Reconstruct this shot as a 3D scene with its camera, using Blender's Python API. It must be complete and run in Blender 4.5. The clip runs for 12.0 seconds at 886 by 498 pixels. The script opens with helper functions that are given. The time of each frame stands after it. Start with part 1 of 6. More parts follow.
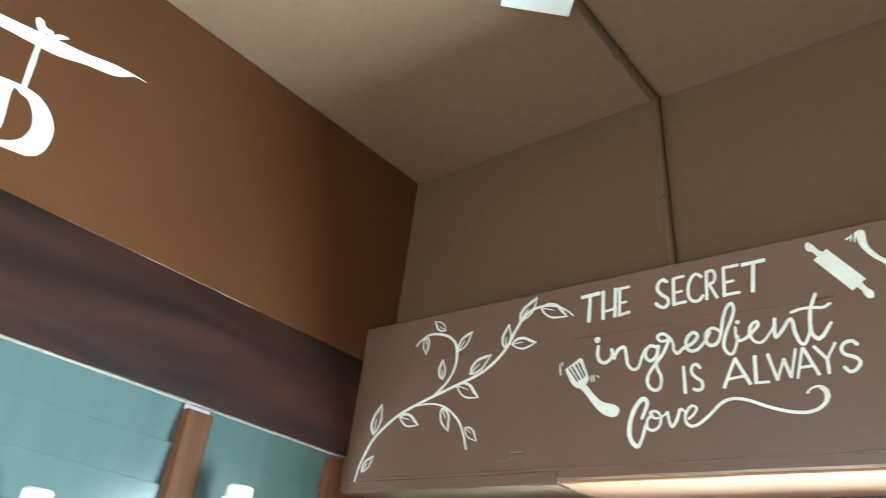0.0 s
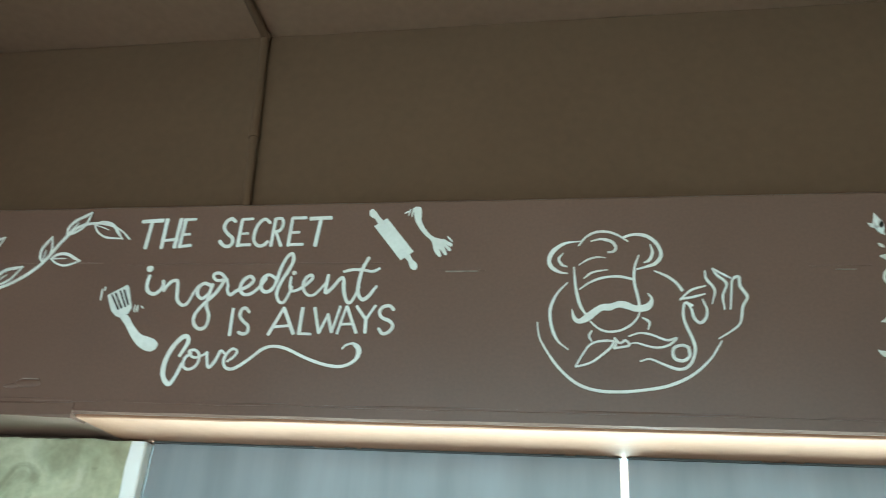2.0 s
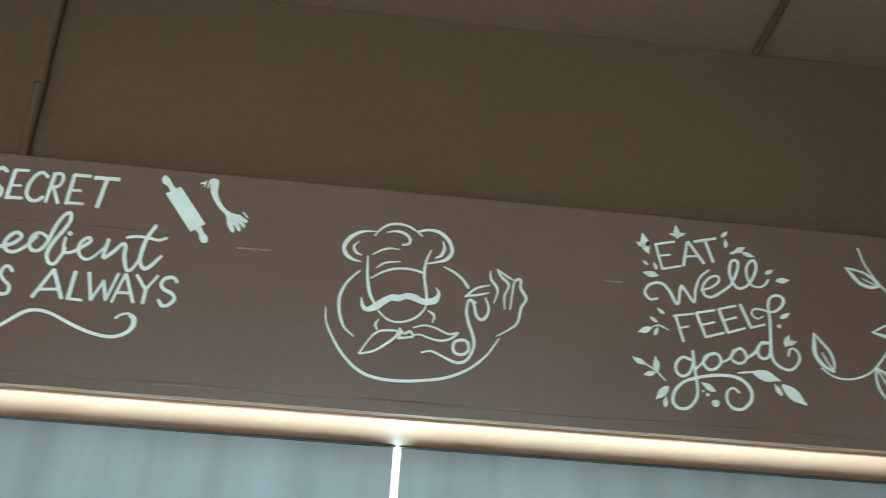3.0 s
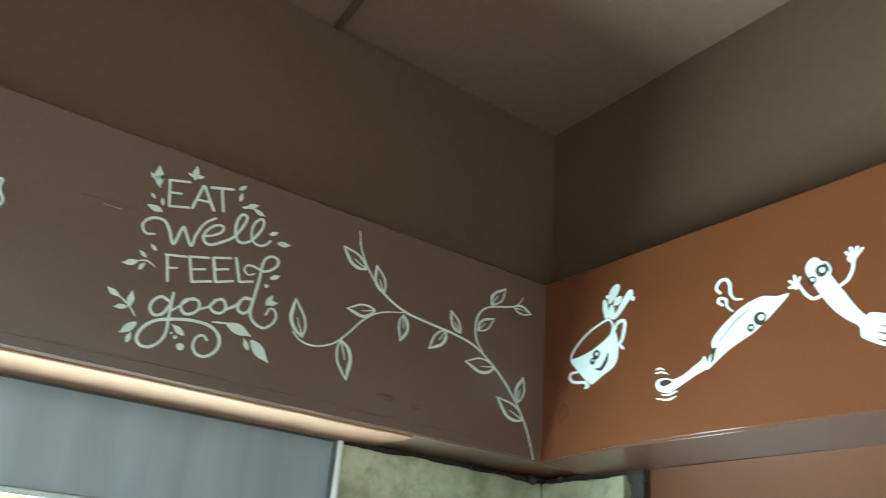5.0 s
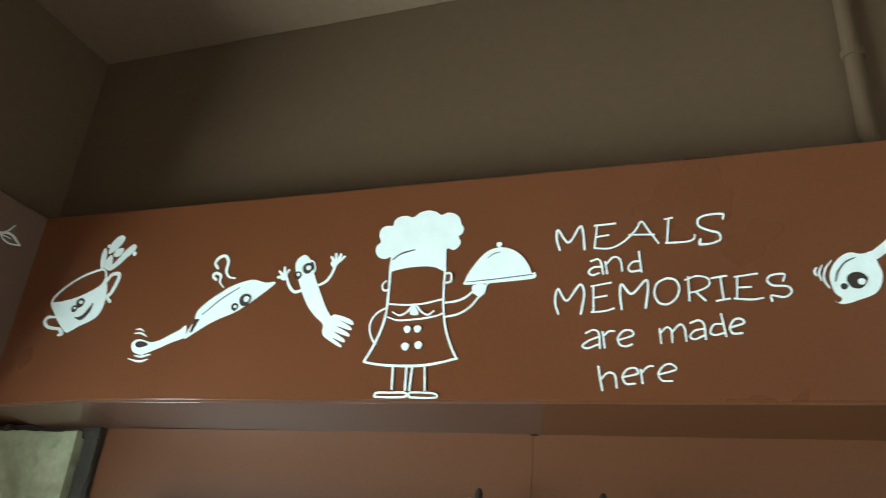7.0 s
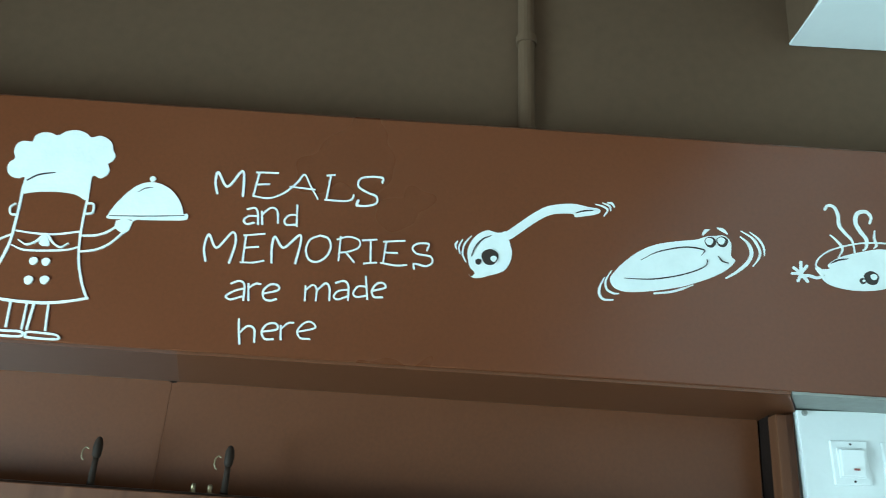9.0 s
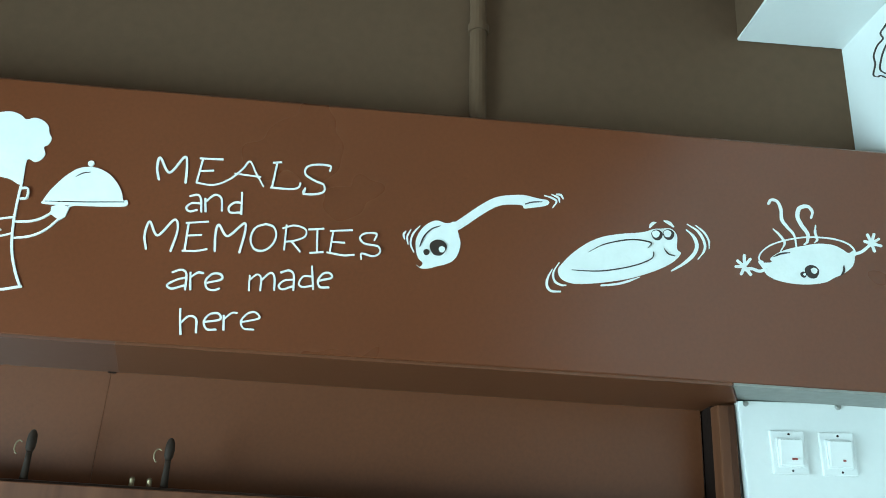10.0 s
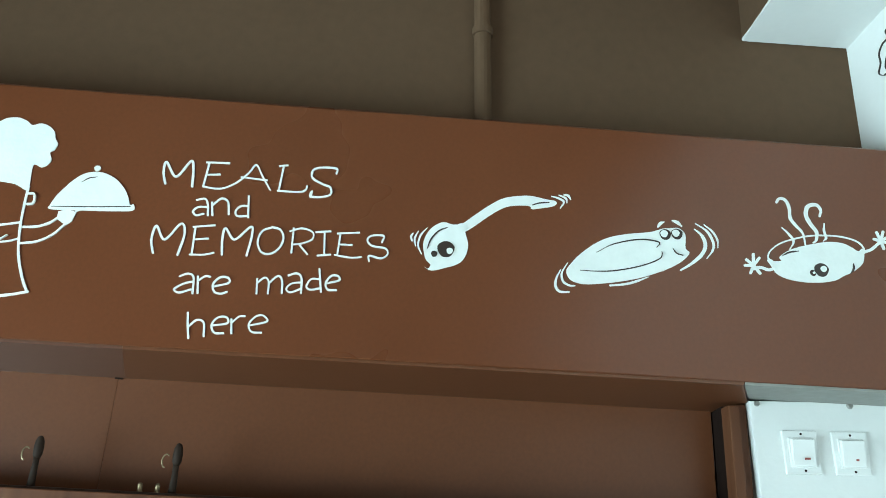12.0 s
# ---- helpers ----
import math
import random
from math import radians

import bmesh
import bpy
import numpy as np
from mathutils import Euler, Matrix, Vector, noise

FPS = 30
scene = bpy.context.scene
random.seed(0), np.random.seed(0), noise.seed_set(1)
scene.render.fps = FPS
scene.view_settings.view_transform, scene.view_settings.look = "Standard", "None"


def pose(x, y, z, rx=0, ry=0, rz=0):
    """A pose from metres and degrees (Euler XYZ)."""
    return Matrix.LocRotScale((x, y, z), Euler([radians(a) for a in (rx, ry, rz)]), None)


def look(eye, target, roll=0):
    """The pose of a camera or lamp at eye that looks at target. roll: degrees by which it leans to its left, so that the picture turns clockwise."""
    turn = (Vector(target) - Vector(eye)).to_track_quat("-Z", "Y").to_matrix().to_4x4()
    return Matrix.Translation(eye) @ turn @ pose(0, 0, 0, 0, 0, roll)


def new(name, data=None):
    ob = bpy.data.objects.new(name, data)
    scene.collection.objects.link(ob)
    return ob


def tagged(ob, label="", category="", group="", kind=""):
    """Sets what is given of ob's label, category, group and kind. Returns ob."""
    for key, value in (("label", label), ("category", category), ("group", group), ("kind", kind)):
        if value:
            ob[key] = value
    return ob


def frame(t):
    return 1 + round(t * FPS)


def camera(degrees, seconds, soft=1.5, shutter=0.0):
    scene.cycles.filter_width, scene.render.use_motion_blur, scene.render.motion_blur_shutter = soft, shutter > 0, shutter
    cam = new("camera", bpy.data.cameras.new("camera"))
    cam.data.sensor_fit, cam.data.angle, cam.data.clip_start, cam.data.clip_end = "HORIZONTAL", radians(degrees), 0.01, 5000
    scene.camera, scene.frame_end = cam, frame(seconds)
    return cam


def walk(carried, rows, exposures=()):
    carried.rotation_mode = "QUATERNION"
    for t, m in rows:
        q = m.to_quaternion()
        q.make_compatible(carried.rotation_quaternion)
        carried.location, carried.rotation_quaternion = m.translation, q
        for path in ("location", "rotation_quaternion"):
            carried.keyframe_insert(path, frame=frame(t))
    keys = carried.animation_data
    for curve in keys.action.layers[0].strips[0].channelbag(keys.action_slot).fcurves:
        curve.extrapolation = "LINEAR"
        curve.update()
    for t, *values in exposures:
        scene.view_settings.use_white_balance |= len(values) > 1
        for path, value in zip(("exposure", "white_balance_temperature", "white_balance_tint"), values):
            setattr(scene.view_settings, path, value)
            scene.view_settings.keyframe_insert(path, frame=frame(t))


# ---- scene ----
cam = camera(58.1, 12.0, soft=0.85, shutter=0.3)
PATH = [
    (0, (-1.538, -1.436, 1.732), (-2.756, -0.141, 2.65), 7.7),
    (0.5, (-1.542, -1.404, 1.737), (-2.571, 0.046, 2.652), 7.4),
    (1, (-1.539, -1.375, 1.764), (-2.344, 0.221, 2.661), 6.5),
    (1.5, (-1.538, -1.367, 1.752), (-2.119, 0.327, 2.642), 5.3),
    (2, (-1.52, -1.356, 1.747), (-1.862, 0.399, 2.644), 4.4),
    (2.5, (-1.498, -1.348, 1.74), (-1.638, 0.431, 2.644), 4.1),
    (2.7, (-1.505, -1.343, 1.727), (-1.53, 0.433, 2.647), 3.7),
    (4.5, (-1.303, -1.434, 1.78), (-0.562, 0.238, 2.59), 4.9),
    (5, (-1.292, -1.438, 1.773), (-0.276, 0.079, 2.588), 4.9),
    (5.5, (-1.296, -1.438, 1.784), (-0.04, -0.106, 2.589), 4.5),
    (6, (-1.222, -1.485, 1.775), (0.181, -0.323, 2.599), 6.0),
    (6.5, (-1.234, -1.508, 1.795), (0.355, -0.605, 2.608), 5.6),
    (7, (-1.233, -1.529, 1.795), (0.449, -0.827, 2.617), 5.8),
    (7.5, (-1.214, -1.564, 1.799), (0.54, -1.062, 2.619), 5.0),
    (7.7, (-1.201, -1.581, 1.798), (0.564, -1.133, 2.624), 5.0),
    (9.3, (-1.193, -1.641, 1.866), (0.688, -1.65, 2.546), 3.9),
    (9.5, (-1.191, -1.643, 1.867), (0.691, -1.669, 2.541), 3.8),
    (10, (-1.185, -1.648, 1.866), (0.693, -1.719, 2.549), 3.4),
    (10.5, (-1.185, -1.657, 1.874), (0.698, -1.724, 2.545), 3.5),
    (11, (-1.175, -1.657, 1.863), (0.701, -1.726, 2.554), 3.1),
    (11.5, (-1.172, -1.651, 1.865), (0.705, -1.723, 2.552), 3.1),
    (12, (-1.175, -1.639, 1.853), (0.694, -1.705, 2.562), 2.9),
]
walk(cam, [(t, look(eye, target, roll)) for t, eye, target, roll in PATH],
     exposures=[(0, 0.62, 6650, 16), (0.5, 0.6, 6450, 14), (1.0, 0.52, 6200, 10), (1.5, 0.28, 6100, 8), (2.5, 0.18, 5950, 5), (4.5, 0.15, 6300, 9), (5.0, 0.0, 6400, 9), (5.5, -0.1, 6500, 9), (6.5, -0.57, 7200, 20), (7.0, -0.68, 7000, 18), (7.5, -0.78, 6300, 14), (9.5, -0.6, 6000, 8), (10.5, -0.58, 6400, 14), (12, -0.58, 6600, 17)])

# ---- light ----
world = bpy.data.worlds.new("sky")
scene.world = world
world.use_nodes = True
wn = world.node_tree.nodes
sky = wn.new("ShaderNodeTexSky")
sky.sky_type, sky.sun_disc = "NISHITA", False
sky.sun_elevation, sky.sun_rotation = radians(42), radians(10)
sky.dust_density, sky.air_density = 6.0, 1.0
world.node_tree.links.new(sky.outputs[0], wn["Background"].inputs[0])
wn["Background"].inputs[1].default_value = 0.15


def window_and_fill(name, eye, target, sx, sy, watts, colour):
    lamp = bpy.data.lights.new(name, "AREA")
    lamp.shape, lamp.size, lamp.size_y, lamp.energy, lamp.color = "RECTANGLE", sx, sy, watts, colour
    ob = new(name, lamp)
    ob.matrix_world = look(eye, target)
    return ob


# daylight at the two windows, plus an added fill lamp to the south
window_and_fill("window_and_fill", (-1.43, 0.80, 1.05), (-1.5, -1.2, 2.55), 2.4, 1.3, 470, (0.64, 0.95, 1.0))
window_and_fill("window_and_fill", (-3.75, -1.25, 1.15), (-2.2, -1.15, 3.0), 1.9, 1.3, 55, (0.74, 0.96, 1.0))
# added fill for the north beam, set in an unseen doorway
window_and_fill("window_and_fill", (-2.2, -2.98, 1.15), (-2.0, 0, 1.5), 1.0, 1.9, 32, (1.0, 0.97, 0.90))


# ---- materials ----
def mat(name, colour, rough=0.6, vary=0.25, scale=3.0, grain=60.0, bump=0.15, metal=0.0, spec=0.5, stain=None, coat=0.0, detail=6):
    """Paint, plaster or plastic: broad blotches, fine grain and a little relief."""
    m = bpy.data.materials.new(name)
    m.use_nodes = True
    nt = m.node_tree
    b = nt.nodes["Principled BSDF"]
    co = nt.nodes.new("ShaderNodeTexCoord")
    n1 = nt.nodes.new("ShaderNodeTexNoise")
    n1.inputs["Scale"].default_value, n1.inputs["Detail"].default_value, n1.inputs["Roughness"].default_value = scale, detail, 0.62
    n2 = nt.nodes.new("ShaderNodeTexNoise")
    n2.inputs["Scale"].default_value, n2.inputs["Detail"].default_value = grain, 3
    for n in (n1, n2):
        nt.links.new(co.outputs["Object"], n.inputs["Vector"])
    ramp = nt.nodes.new("ShaderNodeValToRGB")
    dark = stain or [c * (1 - vary) for c in colour]
    light = [min(1, c * (1 + vary * 0.6)) for c in colour]
    ramp.color_ramp.interpolation = "B_SPLINE"
    ramp.color_ramp.elements[0].position, ramp.color_ramp.elements[0].color = 0.2, (*dark, 1)
    ramp.color_ramp.elements[1].position, ramp.color_ramp.elements[1].color = 0.8, (*light, 1)
    nt.links.new(n1.outputs["Fac"], ramp.inputs["Fac"])
    mix = nt.nodes.new("ShaderNodeMixRGB")
    mix.blend_type, mix.inputs[0].default_value = "OVERLAY", min(0.6, vary)
    nt.links.new(ramp.outputs[0], mix.inputs[1])
    nt.links.new(n2.outputs["Fac"], mix.inputs[2])
    nt.links.new(mix.outputs[0], b.inputs["Base Color"])
    swing = 0.12 if bump > 0.04 else 0.02
    rr = nt.nodes.new("ShaderNodeMapRange")
    rr.inputs["To Min"].default_value, rr.inputs["To Max"].default_value = max(0.03, rough - swing), min(1, rough + swing)
    nt.links.new(n1.outputs["Fac"], rr.inputs["Value"])
    nt.links.new(rr.outputs[0], b.inputs["Roughness"])
    b.inputs["Metallic"].default_value = metal
    b.inputs["Specular IOR Level"].default_value = spec
    b.inputs["Coat Weight"].default_value = coat
    b.inputs["Coat Roughness"].default_value = 0.12
    add = nt.nodes.new("ShaderNodeMath")
    add.operation = "MULTIPLY_ADD"
    add.inputs[1].default_value = 0.35
    nt.links.new(n2.outputs["Fac"], add.inputs[0])
    if bump > 0.04:
        nt.links.new(n1.outputs["Fac"], add.inputs[2])
    bp = nt.nodes.new("ShaderNodeBump")
    bp.inputs["Strength"].default_value, bp.inputs["Distance"].default_value = bump, 0.02
    nt.links.new(add.outputs[0], bp.inputs["Height"])
    nt.links.new(bp.outputs[0], b.inputs["Normal"])
    return m


def frosted(name, colour, through_share=0.6, rough=0.35, streak=1.0):
    """Obscured glass: part passes light through, part scatters it, with a soft gloss and dusty streaks."""
    m = bpy.data.materials.new(name)
    m.use_nodes = True
    nt = m.node_tree
    b = nt.nodes["Principled BSDF"]
    b.inputs["Roughness"].default_value = rough
    co = nt.nodes.new("ShaderNodeTexCoord")
    mp = nt.nodes.new("ShaderNodeMapping")
    mp.inputs["Scale"].default_value = (6, 6, 0.7)
    nz = nt.nodes.new("ShaderNodeTexNoise")
    nz.inputs["Scale"].default_value, nz.inputs["Detail"].default_value = 2.2, 5
    nt.links.new(co.outputs["Object"], mp.inputs["Vector"])
    nt.links.new(mp.outputs[0], nz.inputs["Vector"])
    ramp = nt.nodes.new("ShaderNodeValToRGB")
    ramp.color_ramp.elements[0].position, ramp.color_ramp.elements[0].color = 0.3, (*[c * (1 - 0.45 * streak) for c in colour], 1)
    ramp.color_ramp.elements[1].position, ramp.color_ramp.elements[1].color = 0.7, (*colour, 1)
    nt.links.new(nz.outputs["Fac"], ramp.inputs["Fac"])
    tr = nt.nodes.new("ShaderNodeBsdfTranslucent")
    for s in (b.inputs["Base Color"], tr.inputs["Color"]):
        nt.links.new(ramp.outputs[0], s)
    mix = nt.nodes.new("ShaderNodeMixShader")
    mix.inputs[0].default_value = through_share
    nt.links.new(b.outputs[0], mix.inputs[1])
    nt.links.new(tr.outputs[0], mix.inputs[2])
    nt.links.new(mix.outputs[0], nt.nodes["Material Output"].inputs["Surface"])
    return m


def wood(name, dark, light, rough=0.25, along=1, bump=0.1, across=14.0):
    """Stained, varnished timber with the grain along one axis."""
    m = bpy.data.materials.new(name)
    m.use_nodes = True
    nt = m.node_tree
    b = nt.nodes["Principled BSDF"]
    co = nt.nodes.new("ShaderNodeTexCoord")
    mp = nt.nodes.new("ShaderNodeMapping")
    sc = [across, across, across]
    sc[along] = 0.8
    mp.inputs["Scale"].default_value = sc
    nz = nt.nodes.new("ShaderNodeTexNoise")
    nz.inputs["Scale"].default_value, nz.inputs["Detail"].default_value, nz.inputs["Distortion"].default_value = 1.3, 7, 0.8
    nt.links.new(co.outputs["Object"], mp.inputs["Vector"])
    nt.links.new(mp.outputs[0], nz.inputs["Vector"])
    ramp = nt.nodes.new("ShaderNodeValToRGB")
    ramp.color_ramp.elements[0].position, ramp.color_ramp.elements[0].color = 0.35, (*dark, 1)
    ramp.color_ramp.elements[1].position, ramp.color_ramp.elements[1].color = 0.7, (*light, 1)
    nt.links.new(nz.outputs["Fac"], ramp.inputs["Fac"])
    nt.links.new(ramp.outputs[0], b.inputs["Base Color"])
    b.inputs["Roughness"].default_value = rough
    bp = nt.nodes.new("ShaderNodeBump")
    bp.inputs["Strength"].default_value, bp.inputs["Distance"].default_value = bump, 0.01
    nt.links.new(nz.outputs["Fac"], bp.inputs["Height"])
    nt.links.new(bp.outputs[0], b.inputs["Normal"])
    return m


def stained_marble(name):
    """Dull greenish marble: cloudy veins, brown water stains and pale lime streaks."""
    m = mat(name, (0.58, 0.57, 0.40), rough=0.38, vary=0.3, scale=7, grain=55, bump=0.05, stain=(0.22, 0.23, 0.13))
    nt = m.node_tree
    b = nt.nodes["Principled BSDF"]
    base = b.inputs["Base Color"].links[0].from_socket
    co = nt.nodes.new("ShaderNodeTexCoord")
    for scale, lo, hi, colour, seed in ((4.5, 0.50, 0.68, (0.105, 0.082, 0.045), 0.0), (11.0, 0.56, 0.70, (0.13, 0.12, 0.065), 7.0), (6.0, 0.60, 0.72, (0.62, 0.62, 0.50), 13.0)):
        mp = nt.nodes.new("ShaderNodeMapping")
        mp.inputs["Location"].default_value = (seed, seed, seed)
        nz = nt.nodes.new("ShaderNodeTexNoise")
        nz.inputs["Scale"].default_value, nz.inputs["Detail"].default_value, nz.inputs["Distortion"].default_value = scale, 6, 1.2
        rr = nt.nodes.new("ShaderNodeMapRange")
        rr.inputs["From Min"].default_value, rr.inputs["From Max"].default_value, rr.inputs["To Max"].default_value = lo, hi, 0.5
        mix = nt.nodes.new("ShaderNodeMixRGB")
        mix.inputs[2].default_value = (*colour, 1)
        nt.links.new(co.outputs["Object"], mp.inputs["Vector"])
        nt.links.new(mp.outputs[0], nz.inputs["Vector"])
        nt.links.new(nz.outputs["Fac"], rr.inputs["Value"])
        nt.links.new(rr.outputs[0], mix.inputs[0])
        nt.links.new(base, mix.inputs[1])
        base = mix.outputs[0]
    nt.links.new(base, b.inputs["Base Color"])
    return m


BROWN = mat("brown_enamel", (0.148, 0.044, 0.017), rough=0.28, vary=0.15, scale=3.0, grain=160, bump=0.006, detail=3)
OCHRE = mat("ochre_brown_enamel", (0.106, 0.036, 0.0135), rough=0.36, vary=0.2, scale=3.0, grain=160, bump=0.006, detail=3)
CHOCOLATE = mat("chocolate_enamel", (0.130, 0.074, 0.054), rough=0.30, vary=0.16, scale=3.0, grain=160, bump=0.006, detail=3)
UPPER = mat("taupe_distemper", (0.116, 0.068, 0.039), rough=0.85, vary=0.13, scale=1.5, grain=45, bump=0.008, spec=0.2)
# the walls' taupe made lighter: light thrown up at the ceiling, put into colour
CEILING = mat("lightened_ceiling_distemper", (0.225, 0.140, 0.092), rough=0.9, vary=0.11, scale=1.2, grain=45, bump=0.008, spec=0.2)
SOFFIT = mat("pale_pink_plaster", (0.28, 0.142, 0.086), rough=0.6, spec=0.25, vary=0.12, scale=4, grain=50, bump=0.08)
WHITE = mat("white_wall_paint", (0.78, 0.80, 0.78), rough=0.6, vary=0.06, scale=3, grain=70, bump=0.06)
THINCHALK = mat("thin_white_mural_paint", (0.68, 0.715, 0.665), rough=0.55, vary=0.22, scale=16, grain=120, bump=0.08)
CHALK = mat("white_mural_paint", (0.82, 0.88, 0.85), rough=0.45, vary=0.10, scale=22, grain=160, bump=0.08)
INK = mat("dark_mural_paint", (0.035, 0.022, 0.016), rough=0.5, vary=0.2, scale=20, grain=120, bump=0.05)
DARKWOOD = wood("dark_stained_wood", (0.010, 0.0045, 0.004), (0.070, 0.023, 0.015), rough=0.36, across=6.0)
DOORWOOD = mat("brown_painted_ply", (0.138, 0.045, 0.0175), rough=0.4, spec=0.35, vary=0.15, scale=2.2, grain=160, bump=0.004, detail=3)
FRAMEWOOD = wood("brown_frame_wood", (0.085, 0.030, 0.014), (0.145, 0.055, 0.026), rough=0.5, along=2)
FRAMEWOOD.node_tree.nodes["Principled BSDF"].inputs["Specular IOR Level"].default_value = 0.2
MARBLE = stained_marble("green_grey_marble")
DARKCEMENT = mat("dark_cement_mortar", (0.045, 0.034, 0.026), rough=0.9, vary=0.4, scale=14, grain=70, bump=0.5)
CEMENT = mat("raw_cement_mortar", (0.17, 0.13, 0.095), rough=0.9, vary=0.4, scale=14, grain=70, bump=0.5)
GREYGLASS = frosted("grey_obscured_glass", (0.31, 0.335, 0.355), 0.17, 0.22, streak=0.55)
AQUAGLASS = frosted("aqua_obscured_glass", (0.085, 0.135, 0.135), 0.2, 0.15, 0.4)
PLASTIC = mat("white_switch_plastic", (0.82, 0.84, 0.82), rough=0.25, vary=0.04, scale=8, grain=80, bump=0.01)
STEEL = mat("dull_steel", (0.42, 0.41, 0.38), rough=0.35, vary=0.25, scale=40, grain=200, bump=0.05, metal=0.9)
PEGPAINT = mat("dark_peg_paint", (0.03, 0.018, 0.012), rough=0.7, vary=0.3, scale=30, grain=120, bump=0.05, spec=0.2)
SOFFITBROWN = mat("brown_soffit_enamel", (0.128, 0.042, 0.0165), rough=0.38, vary=0.15, scale=2.2, grain=160, bump=0.0, detail=3)
BRASS = mat("worn_brass", (0.26, 0.20, 0.12), rough=0.5, vary=0.3, scale=50, grain=200, bump=0.03, metal=0.85)
RUBBER = mat("dark_gap", (0.014, 0.007, 0.005), spec=0.1, rough=0.9, vary=0.3, scale=20, grain=90, bump=0.1)
TILE = mat("beige_floor_tile", (0.52, 0.45, 0.37), rough=0.3, vary=0.15, scale=6, grain=60, bump=0.03)
GREENISH = mat("marble_worktop", (0.30, 0.31, 0.26), rough=0.2, vary=0.3, scale=7, grain=50, bump=0.02)


# ---- building helpers ----
def box(bm, x0, x1, y0, y1, z0, z1, bevel=0.0):
    """A box from corner to corner, with its edges broken by a small bevel."""
    made = bmesh.ops.create_cube(bm, size=1)["verts"]
    for v in made:
        v.co = Vector(((x0 + x1) / 2 + v.co.x * (x1 - x0), (y0 + y1) / 2 + v.co.y * (y1 - y0), (z0 + z1) / 2 + v.co.z * (z1 - z0)))
    if bevel:
        edges = list({e for v in made for e in v.link_edges})
        bmesh.ops.bevel(bm, geom=edges, offset=bevel, segments=2, affect="EDGES", profile=0.6)
    return bm


def tube(bm, a, b, r0, r1=None, sides=16):
    """A round bar from a to b."""
    a, b = Vector(a), Vector(b)
    r1 = r0 if r1 is None else r1
    m = Matrix.Translation((a + b) / 2) @ (b - a).to_track_quat("Z", "Y").to_matrix().to_4x4()
    bmesh.ops.create_cone(bm, cap_ends=True, segments=sides, radius1=r0, radius2=r1, depth=(b - a).length, matrix=m)
    return bm


def part(name, bm, material, parent=None, label="", smooth=False):
    me = bpy.data.meshes.new(name)
    bmesh.ops.recalc_face_normals(bm, faces=bm.faces[:])
    bm.to_mesh(me)
    bm.free()
    me.materials.append(material)
    if smooth:
        for p in me.polygons:
            p.use_smooth = True
    ob = new(name, me)
    if parent:
        ob.parent = parent
        ob.matrix_parent_inverse = parent.matrix_world.inverted()
    return tagged(ob, label=label)


def boxes(*rows, bevel=0.0):
    bm = bmesh.new()
    for r in rows:
        box(bm, *r, bevel=bevel)
    return bm


def thing(name, label, category, at=(0, 0, 0), group="", kind=""):
    ob = new(name)
    ob.matrix_world = Matrix.Translation(at)
    ob.empty_display_size = 0.05
    return tagged(ob, label=label, category=category, group=group, kind=kind)


def uneven(bm, amount, scale=6.0):
    """Trowelled unevenness."""
    for v in bm.verts:
        v.co += noise.noise_vector(v.co * scale) * amount
    return bm


def slab(x0, x1, y0, y1, z0, z1, axis, length_step=0.05, wobble=0.0015, bevel=0.004):
    """A long plastered member whose edges waver a little, cut into short lengths along one axis."""
    lo, hi = [x0, y0, z0], [x1, y1, z1]
    n = max(2, int((hi[axis] - lo[axis]) / length_step))
    u, w = [a for a in range(3) if a != axis]
    c = bevel
    ring = [(lo[u] + c, lo[w]), (hi[u] - c, lo[w]), (hi[u], lo[w] + c), (hi[u], hi[w] - c), (hi[u] - c, hi[w]), (lo[u] + c, hi[w]), (lo[u], hi[w] - c), (lo[u], lo[w] + c)]
    bm = bmesh.new()
    rows = []
    for i in range(n + 1):
        s = lo[axis] + (hi[axis] - lo[axis]) * i / n
        row = []
        for k, (p, q) in enumerate(ring):
            j1 = noise.noise((s * 9.0, k // 2 * 7.3, 1.7 + axis)) * wobble * 0.3
            j2 = noise.noise((s * 9.0, k // 2 * 5.1 + 30, 4.2 + axis)) * wobble
            co = [0, 0, 0]
            co[axis], co[u], co[w] = s, p + j1, q + j2
            row.append(bm.verts.new(co))
        rows.append(row)
    for a, b in zip(rows, rows[1:]):
        for k in range(8):
            bm.faces.new((a[k], a[(k + 1) % 8], b[(k + 1) % 8], b[k]))
    bm.faces.new(rows[0])
    bm.faces.new(rows[-1][::-1])
    return bm


def lean(bm):
    """The east beam is a little shallower than its neighbour: its underside steps up beside the corner, and its top sinks along its length."""
    for v in bm.verts:
        far = -min(0, v.co.y)
        v.co.z += 0.012 * min(1, far / 0.25) if v.co.z < 2.3 else -0.007 * far
    return bm


# ---- the kitchen's shell ----
XL, YC, ZC = -3.135, -2.46, 3.105     # left wall, back wall, ceiling
ZB, ZT = 2.10, 2.55                 # underside and top of the painted beams


def structure(name, bm, material, label, category):
    return tagged(part(name, bm, material), label=label, category=category, kind="structure")


structure("floor", boxes((XL - 0.4, 0.6, YC - 0.5, 0.5, -0.1, 0.0)), TILE, "beige tiled kitchen floor", "floor")
structure("ceiling", boxes((XL - 0.05, 0.35, YC - 0.3, 0.35, ZC, ZC + 0.12)), CEILING, "taupe distempered flat concrete ceiling", "ceiling")

